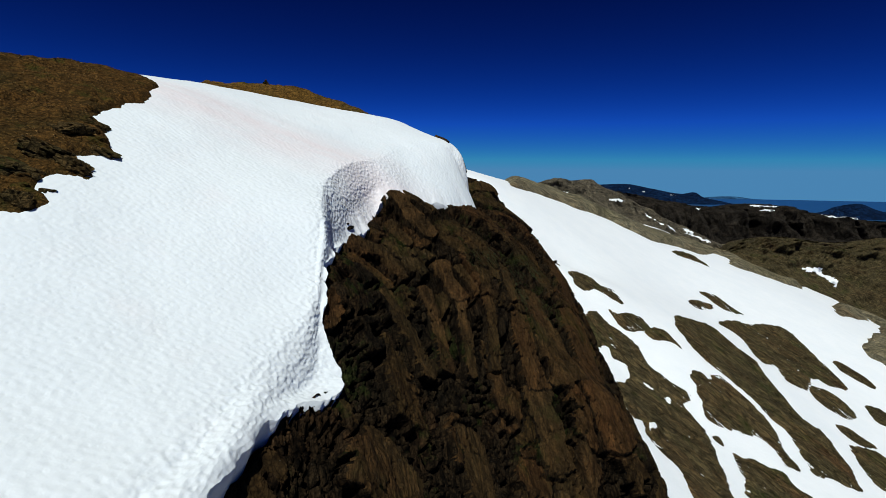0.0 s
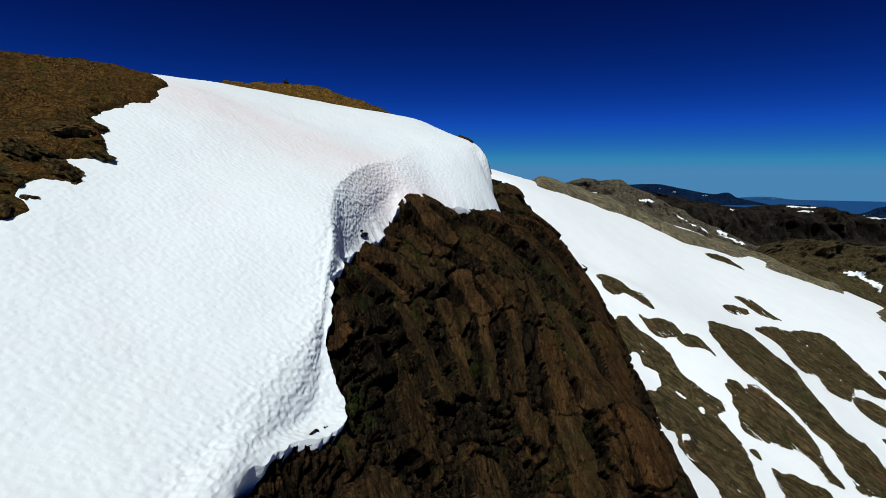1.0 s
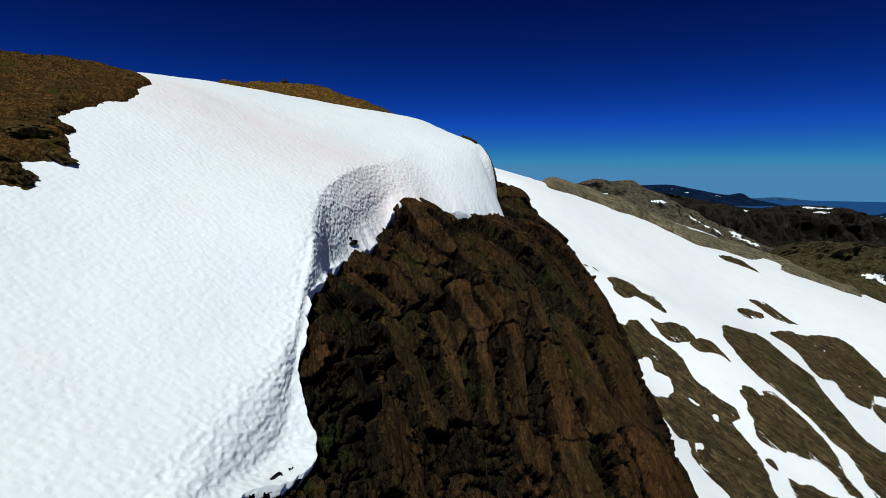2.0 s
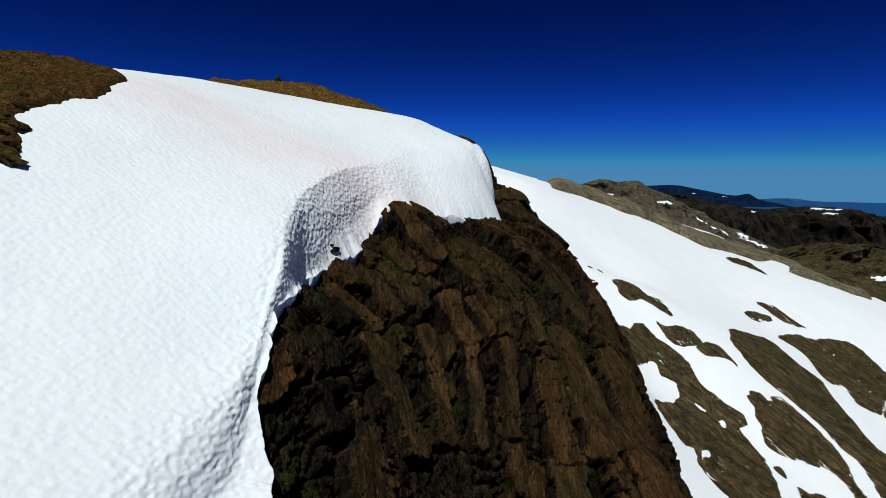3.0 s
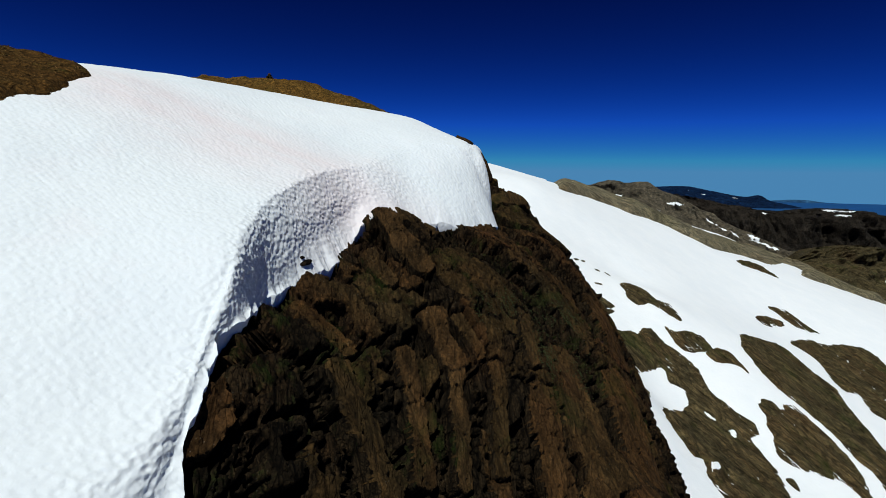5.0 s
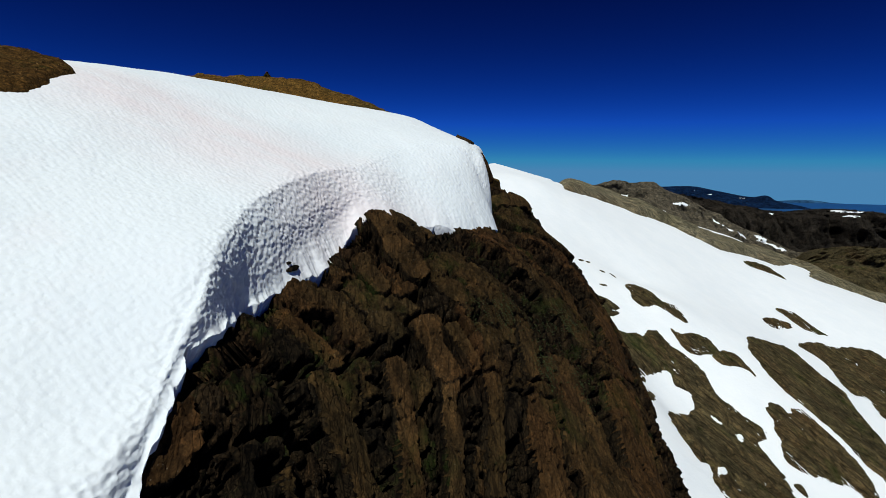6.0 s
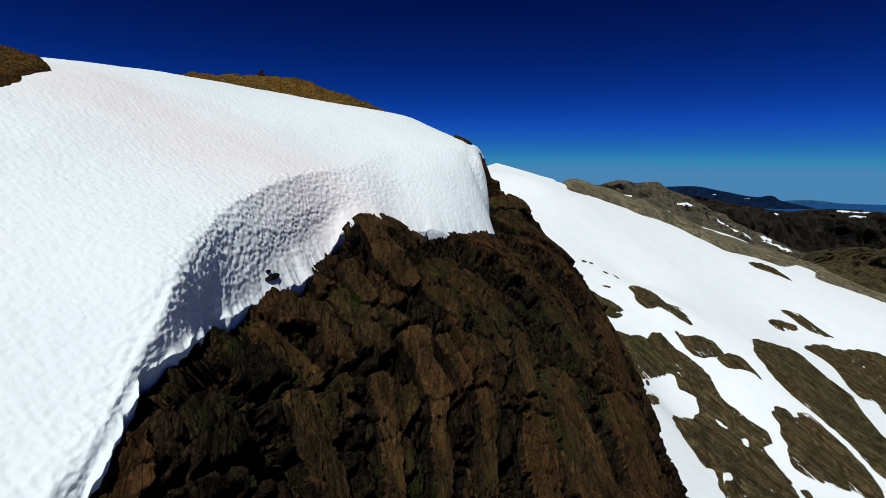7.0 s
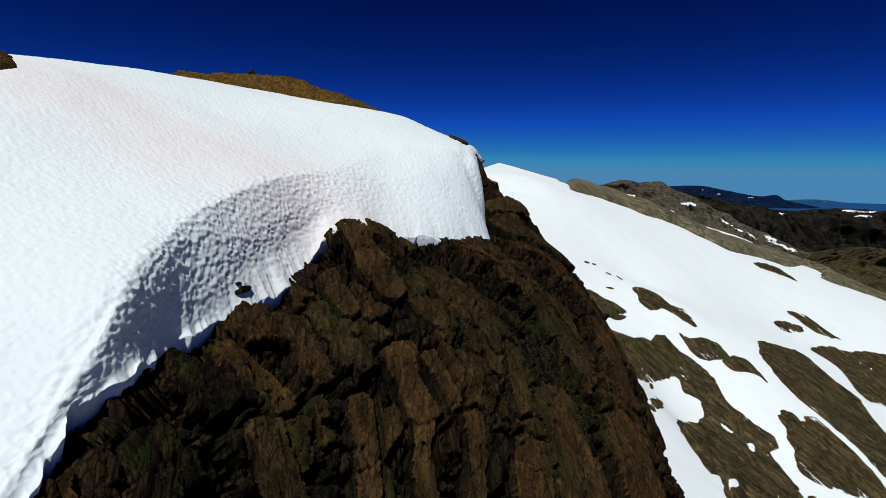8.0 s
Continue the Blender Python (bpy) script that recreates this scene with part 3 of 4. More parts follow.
tagged(ob, "rusty brown stony hillside with dry grass above the snow", "hillside", kind="structure")



def hill_place(x, y):
    """The hillside's surface at a place in plan."""
    j, i = int(round((-13.5 - x) / 0.1)), int(round((y - 4) / 0.1))
    return Vector(hill[min(max(i, 0), hill.shape[0] - 1), min(max(j, 0), hill.shape[1] - 1)])


xs, ys = np.arange(-2, -50, -0.16), np.arange(50, 84, 0.16)
X, Y = np.meshgrid(xs, ys)
knoll_z = relief([(-26.4, 63.4, 12.4), (-22.5, 63.5, 12.0), (-29.5, 62.5, 12.4), (-33, 62, 12.3), (-37, 62, 11.9), (-19.6, 63.5, 11.2), (-15.7, 63.6, 9.7), (-12.8, 64.5, 8.8), (-10.5, 65, 6.6), (-40, 64, 11.0), (-26, 58, 9.6), (-18, 59, 8.3), (-36, 57, 11.0),
                  (-12, 60, 7.2), (-26, 74, 9), (-10, 76, 4), (-44, 76, 9), (-4, 66, 3)])
Z = knoll_z(X, Y) - 0.1
_, gap1, id1 = cells(X * 0.7, Y * 0.7, Z * 0.7, 81)
Z = Z + 0.3 * fbm(X * 0.3, Y * 0.3, X * 0, 5, 52) + 0.3 * (id1 - 0.4) * smooth(0, 0.3, gap1)
ob = new("summit_knoll", sheet_mesh("summit_knoll", np.stack([X, Y, Z], -1), M_KNOLL, flip=True))
tagged(ob, "rounded brown grassy summit behind the snowfield", "hill", kind="structure")

# ---- valley side with its snow ----
valley_z = relief([
    (39, 185, -30.6), (67.5, 184.7, -45), (61, 152, -53.4), (185, 409, -50), (33.4, 195, -29), (27, 125, -43), (34, 134, -49), (90, 227, -49.4), (91, 119, -76), (0, 232, 3),
    (48, 330, -5), (92, 370, -23), (191, 262, -76), (20, 60, -46), (15, 90, -40), (45, 60, -62), (-10, 110, -18), (-10, 60, -15), (-60, 250, 10),
    (150, 120, -105), (-40, 400, 10), (120, 500, -25), (300, 450, -90), (300, 250, -125), (30, 20, -55), (0, -40, -60), (-60, -40, -30), (80, -40, -90), (-40, 20, -14)], 0)
SHORE = [(430, 270), (300, 245), (194, 243), (180, 246), (175, 249), (178, 259), (192, 277), (205, 292), (240, 333), (228, 328), (196, 297), (198, 311), (215, 340), (238, 372), (252, 398), (246, 410),
         (237, 398), (230, 388), (215, 368), (199, 354), (188, 355), (161, 343), (155, 352), (172, 388), (160, 375), (147, 351), (135, 336), (123, 336), (97, 303), (79, 303), (65, 300), (51, 288), (31, 277),
         (19, 263), (8, 247), (2, 300), (-60, 420), (-200, 450)]


def slope_z(x, y):
    """The valley's snow slope with its wide swells."""
    return valley_z(x, y) + 0.5 * fbm(x * 0.02, y * 0.02, x * 0, 3, 90)


az, rad = np.radians(np.linspace(-70, 75, 420)), np.geomspace(24, 640, 420)
R, A = np.meshgrid(rad, az)
X, Y = R * np.sin(A), R * np.cos(A)
SHORE = [tuple(p) for p in spline(SHORE, 90)]
beyond = -side_of(X, Y, SHORE)
Z = slope_z(X, Y) - 0.6 * np.maximum(0, -60 - X) - 0.5 * np.maximum(beyond - 4, 0) * smooth(8, 45, X) + 0.06 * fbm(X * 0.2, Y * 0.2, X * 0, 3, 91)
ob = new("valley_snow", sheet_mesh("valley_snow", np.stack([X, Y, Z], -1), M_SNOW_FAR, flip=True))
tagged(ob, "wide white snow slope falling into the valley", "snow", kind="structure")
az, rad = np.radians(np.concatenate([np.arange(-180, -10, 1.0), np.arange(-10, 60, 0.22), np.arange(60, 180.5, 1.0)])), np.concatenate([[0.2, 3.5, 7.0], np.geomspace(10, 4700, 560)])
R, A = np.meshgrid(rad, az)
X, Y = R * np.sin(A), R * np.cos(A)
d = -side_of(X, Y, SHORE) + 2.2 * fbm(X * 0.07, Y * 0.07, X * 0, 5, 95, 0.6)
ahead = smooth(-0.3, 0.2, np.cos(A))
near = valley_z(np.clip(X, -150, 420), np.clip(Y, -60, 560)) - 5 + 8.2 * smooth(-6, 8, d) * smooth(2, 16, X) * ahead * smooth(100, 200, R) + 1.6 * fbm(X * 0.05, Y * 0.05, X * 0, 6, 96, 0.55) * smooth(-4, 6, d) * smooth(2, 30, X)
k = smooth(420, 640, R)
Z = near * (1 - k) - 108 * k - 0.6 * np.clip(-60 - X, 0, 80)
ob = new("ground", sheet_mesh("ground", np.stack([X, Y, Z], -1), M_SHORE, flip=True))
tagged(ob, "bare brown rock ground of the valley and plain", "ground", kind="structure")


X, Y = R * np.sin(A), R * np.cos(A)
sea = np.stack([X, Y, -62 + 0 * R], -1)
ob = new("sea", sheet_mesh("sea", sea, M_SEA, keep=(R > 1480), flip=True))
tagged(ob, "deep blue sea in the far haze", "water", kind="structure")


def inside_by(x, y, outline):
    """How far each place lies inside a closed outline in plan, negative outside."""
    best, odd = np.full(x.shape, 1e9), np.zeros(x.shape, bool)
    for (x0, y0), (x1, y1) in zip(outline, np.roll(outline, -1, 0)):
        dx, dy = x1 - x0, y1 - y0
        t = np.clip(((x - x0) * dx + (y - y0) * dy) / max(dx * dx + dy * dy, 1e-9), 0, 1)
        best = np.minimum(best, np.hypot(x - x0 - t * dx, y - y0 - t * dy))
        if y0 != y1:
            odd ^= ((y0 > y) != (y1 > y)) & (x < x0 + (y - y0) * dx / dy)
    return np.where(odd, best, -best)


def rounded(corners, count):
    """A closed smooth line through the corners."""
    ring = list(corners) * 3
    n = len(corners)
    return spline(ring, 3 * n * count)[n * count:2 * n * count]


def mound_rise(x, y, outline, high, seed, rocky=True):
    """How high an outcrop or drift stands over the slope, and how far inside its edge one is."""
    small = min(1.0, 0.05 * np.ptp(outline, axis=0).max())
    d = inside_by(x, y, outline) + 0.55 * small * fbm(x * 0.35, y * 0.35, x * 0 + seed, 5, 200 + seed, 0.65)
    top = np.where(d > 0, high * (1 - np.exp(-np.maximum(d, 0) / (0.8 * small + 0.1))), 1.2 * d)
    if rocky:
        along, across = 0.62 * x - 0.78 * y, 0.78 * x + 0.62 * y       # the way the layers lie
        bend = 0.5 * fbm(x * 0.15, y * 0.15, x * 0, 3, 290)
        _, gap, who = cells(along * 0.1 + bend, across * 0.3 + bend, x * 0, 300)
        _, gap2, who2 = cells(along * 0.35, across * 1.1 + bend, x * 0, 305)
        rough = 0.7 * (who - 0.5) - 0.5 * (1 - smooth(0, 0.05, gap)) + 0.3 * (who2 - 0.5) - 0.35 * (1 - smooth(0, 0.08, gap2)) + 0.2 * fbm(along * 0.5, across * 1.6, x * 0, 5, 310)
        top = top + rough * small * smooth(-0.2, 1.2, d)
    return top, d


OUTCROPS = []


def mound(name, outline, high, material, seed, count=150, rocky=True):
    mid = outline.mean(0)
    axes = np.linalg.svd(outline - mid, full_matrices=False)[2]
    own = (outline - mid) @ axes.T
    low, top = own.min(0) - 1.0, own.max(0) + 1.0
    wide = max(20, int(count * min(1, (top[1] - low[1]) / (top[0] - low[0]))))
    u, v = np.meshgrid(np.linspace(low[0], top[0], count), np.linspace(low[1], top[1], wide))
    X, Y = mid[0] + u * axes[0, 0] + v * axes[1, 0], mid[1] + u * axes[0, 1] + v * axes[1, 1]
    rise_by, d = mound_rise(X, Y, outline, high, seed, rocky)
    under = 0 * X
    if not rocky:
        for o in OUTCROPS:
            under = np.maximum(under, mound_rise(X, Y, *o)[0])
    xyz = np.stack([X, Y, slope_z(X, Y) + under + rise_by], -1)
    keep, turned = joined(d > -0.9, d > 0.1), np.linalg.det(axes) < 0
    if rocky and np.ptp(own[:, 0]) > 12:      # a broken outcrop: slabs side by side
        thing = new(name)
        thing.location = (mid[0], mid[1], float(slope_z(mid[0], mid[1])))
        along, across = 0.62 * X - 0.78 * Y, 0.78 * X + 0.62 * Y
        who = cells(along * 0.07, across * 0.2, X * 0, 330 + seed)[2]
        label = np.unique(who, return_inverse=True)[1].reshape(who.shape)
        pieces = [one_piece(keep & (label == k)) for k in range(label.max() + 1)]
        label, many = np.full(label.shape, -1), []
        for k, piece in enumerate(pieces):
            if piece.sum() > 60:
                label[piece] = k
                many.append(k)
        body = new("rock_body", sheet_mesh("rock_body", xyz - np.array(thing.location) - np.array([0, 0, 0.06]), material, keep=one_piece(keep), flip=turned))
        body.parent = thing
        for k in many:
            ob = new("slab", sheet_mesh("slab", xyz - np.array(thing.location), material, keep=keep & (label == k), flip=turned))
            ob.parent = thing
        return thing
    return new(name, sheet_mesh(name, xyz, material, keep=keep, flip=turned))


def outcrop(corners, high=0.5):
    OUTCROPS.append((rounded(corners, 5), high, len(OUTCROPS) + 1))
    size = np.ptp(np.array(corners), axis=0).max()
    ob = mound("rock_outcrop", OUTCROPS[-1][0], high, M_SLAB, len(OUTCROPS), 40 if size < 5 else 110 if size < 20 else 210)
    label = "small dark rock showing through the valley snow" if size < 5 else "brown weathered rock slab breaking through the valley snow"
    return tagged(ob, label, "rock", "rock slabs in the valley snow")


def patch(corners):
    ob = mound("snow_patch", rounded(corners, 5), 0.4, M_SNOW_FAR, 90 + int(corners[0][0]), 40, False)
    return tagged(ob, "small white snow patch melting on brown rock", "snow patch", "snow patches on the slabs")


outcrop([(29.0, 182.9), (32.1, 184.3), (36.3, 184.1), (39.5, 179.2), (43.9, 180.3), (45.7, 175.5), (45.6, 172.6), (41.6, 173.3), (37.1, 174.7), (33.4, 171.1), (30.3, 172.2), (29.3, 177.6)], 0.5)
outcrop([(13.9, 164.6), (18.5, 165.5), (22.2, 165.9), (25.4, 164.5), (22.6, 161.3), (25.5, 162.6), (22.7, 158.3), (18.5, 155.5), (13.8, 151.1)], 0.5)
outcrop([(39.8, 166.5), (42.8, 166.1), (45.7, 168.9), (50.3, 170.3), (52.4, 168.8), (53.3, 167.1), (50.0, 163.4), (45.7, 160.8), (42.5, 160.7), (41.0, 163.2)], 0.5)
outcrop([(50.7, 163.8), (55.1, 168.7), (59.3, 170.0), (60.7, 167.6), (61.9, 163.8), (59.9, 165.2), (56.5, 163.6), (53.2, 162.0), (51.2, 162.4)], 0.5)
outcrop([(18.7, 148.9), (25.8, 154.6), (30.6, 157.8), (32.6, 161.1), (36.5, 162.2), (38.3, 159.9), (42.3, 158.4), (46.6, 155.6), (47.4, 151.0), (52.6, 146.4), (57.6, 143.4), (55.2, 139.1), (53.8, 137.3), (56.3, 130.3), (55.7, 121.7), (53.4, 110.3), (51.9, 103.3), (49.2, 90.6), (43.9, 86.7), (40.8, 94.4), (40.1, 102.2), (38.4, 104.7), (35.3, 108.5), (36.3, 114.6), (33.8, 112.8), (32.2, 118.2), (30.7, 123.2), (32.7, 131.0), (39.8, 139.7), (41.2, 143.4), (40.3, 146.1), (36.8, 145.4), (36.6, 149.2), (31.3, 144.3), (24.0, 135.9), (17.7, 131.5)], 0.8)
outcrop([(24.4, 121.9), (27.8, 132.1), (30.1, 135.1), (28.7, 128.4), (25.7, 120.8), (24.3, 120.0)], 0.4)
outcrop([(60.6, 152.3), (64.9, 155.6), (66.9, 154.1), (71.6, 159.7), (73.9, 157.0), (77.5, 153.8), (80.9, 147.4), (79.8, 137.9), (79.3, 132.8), (79.6, 130.0), (75.8, 128.9), (76.2, 132.3), (73.5, 137.0), (67.5, 135.1), (62.1, 134.1), (60.6, 135.1), (59.6, 137.2), (60.5, 143.6), (61.1, 149.0)], 0.6)
outcrop([(61.1, 124.7), (63.2, 124.8), (67.1, 125.8), (70.5, 125.3), (73.3, 125.5), (74.3, 121.1), (77.2, 119.5), (79.1, 116.4), (57.7, 103.5), (57.0, 107.8), (59.0, 114.3), (59.9, 119.0)], 0.5)
outcrop([(57.7, 128.2), (59.4, 129.5), (60.0, 128.4), (59.5, 125.9), (58.2, 126.5)], 0.4)
outcrop([(67.1, 186.3), (72.0, 193.2), (81.3, 201.4), (89.2, 206.5), (90.9, 198.9), (93.0, 192.0), (96.9, 188.7), (95.6, 175.0), (96.7, 165.8), (98.1, 158.9), (102.0, 158.6), (102.1, 150.7), (102.1, 144.4), (98.5, 135.3), (93.4, 132.7), (89.1, 132.6), (84.2, 131.5), (84.8, 139.0), (85.1, 146.0), (82.7, 149.4), (78.8, 156.8), (72.6, 162.2), (67.6, 167.6), (66.4, 172.2), (64.9, 175.5)], 0.8)
outcrop([(96.4, 219.6), (107.5, 231.9), (116.7, 236.0), (131.4, 245.7), (138.2, 245.6), (140.6, 237.2), (141.2, 228.9), (142.2, 218.9), (141.1, 207.2), (132.5, 203.5), (125.8, 203.0), (114.6, 187.7), (107.0, 185.8), (107.2, 194.9), (101.9, 192.5), (100.4, 195.4), (102.9, 209.6), (101.4, 215.3)], 0.6)
outcrop([(117.2, 191.7), (125.7, 196.5), (130.6, 193.7), (130.9, 186.0), (123.8, 179.9), (117.8, 179.5), (114.5, 183.0)], 0.5)
outcrop([(149.4, 229.9), (154.2, 230.8), (159.6, 225.4), (160.6, 220.2), (156.7, 217.6), (150.6, 220.4), (148.0, 223.9)], 0.5)
outcrop([(142.1, 198.9), (147.7, 201.1), (150.8, 198.2), (148.4, 190.6), (140.7, 188.1), (139.6, 192.3)], 0.5)
outcrop([(113.0, 169.3), (118.5, 171.8), (122.4, 169.5), (124.8, 167.1), (118.6, 163.9), (113.6, 164.7)], 0.5)
outcrop([(110.6, 157.8), (117.8, 162.7), (124.6, 163.1), (126.4, 158.1), (113.7, 139.0), (110.1, 141.8), (106.8, 142.2), (107.6, 149.0)], 0.5)
outcrop([(100.2, 250.1), (109.0, 255.8), (112.6, 251.6), (116.0, 247.3), (118.9, 245.2), (112.1, 242.4), (106.8, 241.9), (103.5, 246.6)], 0.35)
outcrop([(88.8, 232.2), (96.8, 239.0), (103.3, 241.4), (100.1, 235.2), (92.4, 227.3), (88.5, 226.7)], 0.35)
outcrop([(104.6, 302.9), (112.9, 313.3), (120.4, 317.2), (123.9, 311.8), (125.8, 303.8), (119.7, 303.7), (111.1, 300.6), (105.1, 297.2)], 0.5)
outcrop([(20.2, 173.2), (22.2, 174.9), (22.8, 174.1), (20.8, 172.8)], 0.3)
outcrop([(21.3, 185.9), (22.8, 186.6), (23.2, 185.6), (21.7, 185.0)], 0.25)
outcrop([(14.6, 185.5), (16.0, 187.0), (16.3, 186.0), (14.8, 184.2)], 0.25)
outcrop([(17.1, 187.8), (18.5, 188.9), (18.2, 187.4), (17.1, 186.7)], 0.25)
outcrop([(24.7, 188.0), (26.4, 187.1), (26.7, 185.7), (25.4, 186.1)], 0.25)
outcrop([(27.9, 139.9), (28.6, 139.9), (28.4, 138.1), (27.5, 137.4)], 0.25)
patch([(43.9, 140.0), (45.2, 139.7), (46.4, 139.0), (45.1, 138.5)])
patch([(48.9, 137.0), (50.1, 137.3), (49.8, 135.5), (48.8, 135.4)])
patch([(37.4, 113.2), (39.5, 115.9), (39.6, 114.5), (37.1, 111.1)])


# ---- ridges and far mountains ----
def ridge(name, crest, base, material, label, category, rough=6.0, scale=0.02, seed=0, along=520, across=90, profile=((0, 0), (1, 1)), columns=0.0):
    """A mountain side lofted from its base line up to its crest line, and down behind. Returns its grid of places."""
    top, low = spline(crest, along), spline(base, along)
    v = np.linspace(0, 1.4, across)[None, :]
    up = np.interp(v, [p[0] for p in profile] + [1.4], [p[1] for p in profile] + [0.6])
    P = low[:, None] + (top - low)[:, None] * v[..., None]
    P[..., 2] = low[:, None, 2] + (top - low)[:, None, 2] * up
    n = fbm(P[..., 0] * scale, P[..., 1] * scale, P[..., 2] * scale, 6, 400 + seed, 0.55, ridged=True)
    m = fbm(P[..., 0] * scale * 3, P[..., 1] * scale * 3, P[..., 2] * scale * 3, 4, 410 + seed, 0.6)
    w = np.sin(np.clip(v / 1.4, 0, 1) * math.pi)
    damp = 0.42 + 0.58 * np.clip(np.abs(v - 1), 0, 0.4) / 0.4
    P[..., 2] += (rough * 0.45 * n + rough * 0.2 * m) * damp * w
    P[..., 1] -= rough * (1.0 * n + 0.5 * m) * w
    if columns:
        g = fbm(P[..., 0] * 0.028, P[..., 2] * 0.006, P[..., 0] * 0, 4, 430 + seed, 0.6, ridged=True)
        _, gap, who = cells(P[..., 0] * 0.04, P[..., 2] * 0.008, P[..., 0] * 0, 440 + seed)
        P[..., 1] -= columns * (g + 1.4 * (who - 0.5) - 0.6 * (1 - smooth(0, 0.2, gap))) * np.exp(-((v - 0.33) / 0.28) ** 2)
    ob = new(name, sheet_mesh(name, P, material, flip=True))
    tagged(ob, label, category, kind="structure")
    return P


def drape(P, x, z, half_along, half_up, seed, slant=0.0, lift=0.9):
    """A snow patch lying on a mountain side, round the place with that x and z."""
    front = P[:, :int(P.shape[1] * 0.72)]
    i, j = np.unravel_index(np.argmin((front[..., 0] - x) ** 2 + 4 * (front[..., 2] - z) ** 2), front.shape[:2])
    a = (P[..., 0] - P[i, j, 0] - slant * (P[..., 2] - P[i, j, 2])) / half_along
    b = (P[..., 2] - P[i, j, 2]) / half_up
    r = np.sqrt(a * a + b * b) + 0.28 * fbm(a * 1.3, b * 1.3, a * 0 + seed, 4, 500 + seed)
    near = np.abs(np.arange(P.shape[1]) - j)[None, :] < 22
    keep = joined((r < 1) & near, (np.abs(a) < 0.25) & (np.abs(b) < 0.25))
    if keep.sum() < 12:
        return
    Q = P + np.array([0, -lift, lift]) * (0.35 + 0.65 * np.clip(1 - r, 0, 1))[..., None]
    ob = new("snow_patch", sheet_mesh("snow_patch", Q, M_SNOW_FAR, keep=one_piece(keep), flip=True))
    tagged(ob, "white snow patch lying on a dark mountain side", "snow patch", "snow patches on the mountains")


spur = ridge("rocky_spur", [(20, 600, -6), (40, 620, 1.9), (62, 620, 8.1), (78, 620, 12.1), (95, 620, 8.4), (117, 620, 10.0), (137, 620, 0.5), (159, 620, -10.3), (185, 620, -22.9), (212, 620, -37.4), (234, 620, -48.0), (257, 620, -60.6), (276, 620, -72.0)],
             [(10, 440, -9), (20, 450, -9), (38, 450, -12), (60, 450, -18), (73, 450, -22), (90, 450, -28), (105, 450, -34), (123, 450, -41), (142, 450, -48), (162, 450, -55), (179, 450, -60), (196, 450, -63), (210, 450, -66)],
             M_SPUR, "grey-brown craggy rock spur behind the snow slope", "ridge", 6.5, 0.03, 1)
for x, z, w, h, k in [(72, -4, 12, 1.6, 0), (131, -11, 14, 2.2, -2.0), (177, -34, 4, 8, -0.8), (213, -45, 12, 2.5, -1.2), (219, -46, 5, 5, 0), (234, -54, 10, 1.4, 0), (100, -16, 8, 1.2, -1.5)]:
    drape(spur, x, z, w, h, int(x), k)
cliffs = ridge("cliff_ridge", [(120, 1000, -12), (163, 1000, -5.3), (204, 1000, -2.7), (246, 1000, -6.3), (297, 1000, -16.1), (348, 1000, -25.7), (399, 1000, -29.1), (458, 1000, -24.1), (517, 1000, -27.3), (586, 1000, -38.5), (645, 1000, -49.8), (711, 1000, -62.8),
                               (837, 1000, -76.5), (975, 1000, -83.7)],
               [(110, 860, -66), (149, 860, -70), (190, 860, -76), (230, 860, -80), (280, 860, -82), (330, 860, -84), (380, 860, -84), (440, 860, -82), (497, 860, -81), (560, 860, -80), (620, 860, -80), (690, 860, -84),
                (800, 860, -92), (930, 860, -100)],
               M_GREY, "dark grey mountain ridge with shadowed cliffs", "ridge", 9, 0.02, 5, along=700, profile=((0, 0), (0.22, 0.06), (0.45, 0.84), (0.7, 0.94), (1, 1)), columns=22)
for x, z, w, h in [(353, -31.4, 20, 2.0), (476, -26.4, 26, 1.6), (462, -31.6, 16, 1.6), (592, -41.7, 22, 2.0), (670, -61, 24, 2.2)]:
    drape(cliffs, x, z, w, h, int(x))
plateau = ridge("rock_plateau", [(222, 520, -64), (232, 520, -50), (248, 520, -45), (265, 520, -43.5), (288, 520, -44.9), (313, 520, -47.5), (338, 520, -46), (372, 520, -42), (436, 520, -45), (508, 520, -48)],
                [(180, 416, -56), (186, 414, -56), (196, 410, -59), (205, 406, -62), (224, 402, -69), (241, 398, -77), (257, 394, -85), (282, 380, -98), (306, 370, -108), (347, 360, -124)],
                M_SLAB, "brown worn rock plateau at the end of the snow slope", "rock", 8, 0.035, 2, profile=((0, 0), (0.35, 0.5), (0.7, 0.85), (1, 1)))
for x, z, w, h, k in [(262, -65, 7, 6, -0.5), (260, -61.5, 13, 1.7, -1.0)]:
    drape(plateau, x, z, w, h, int(x), k)
# the farthest land takes its blue haze from painted base colours
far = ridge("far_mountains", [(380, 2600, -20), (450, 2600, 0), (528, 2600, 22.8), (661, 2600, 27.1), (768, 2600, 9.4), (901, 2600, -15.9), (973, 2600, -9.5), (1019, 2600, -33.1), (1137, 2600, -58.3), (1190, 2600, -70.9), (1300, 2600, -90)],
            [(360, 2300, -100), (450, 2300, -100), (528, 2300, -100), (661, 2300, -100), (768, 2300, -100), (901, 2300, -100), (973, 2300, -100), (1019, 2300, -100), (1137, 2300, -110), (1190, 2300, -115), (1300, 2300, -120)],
            M_BLUE_HAZE, "dark blue forested mountains far away, distance haze painted into their colour", "mountains", 10, 0.006, 3)
for x, z in [(665, 5.5), (731, -9.7), (783, -8.7), (849, -24.1)]:
    drape(far, x, z, 22, 1.6, int(x), lift=3)
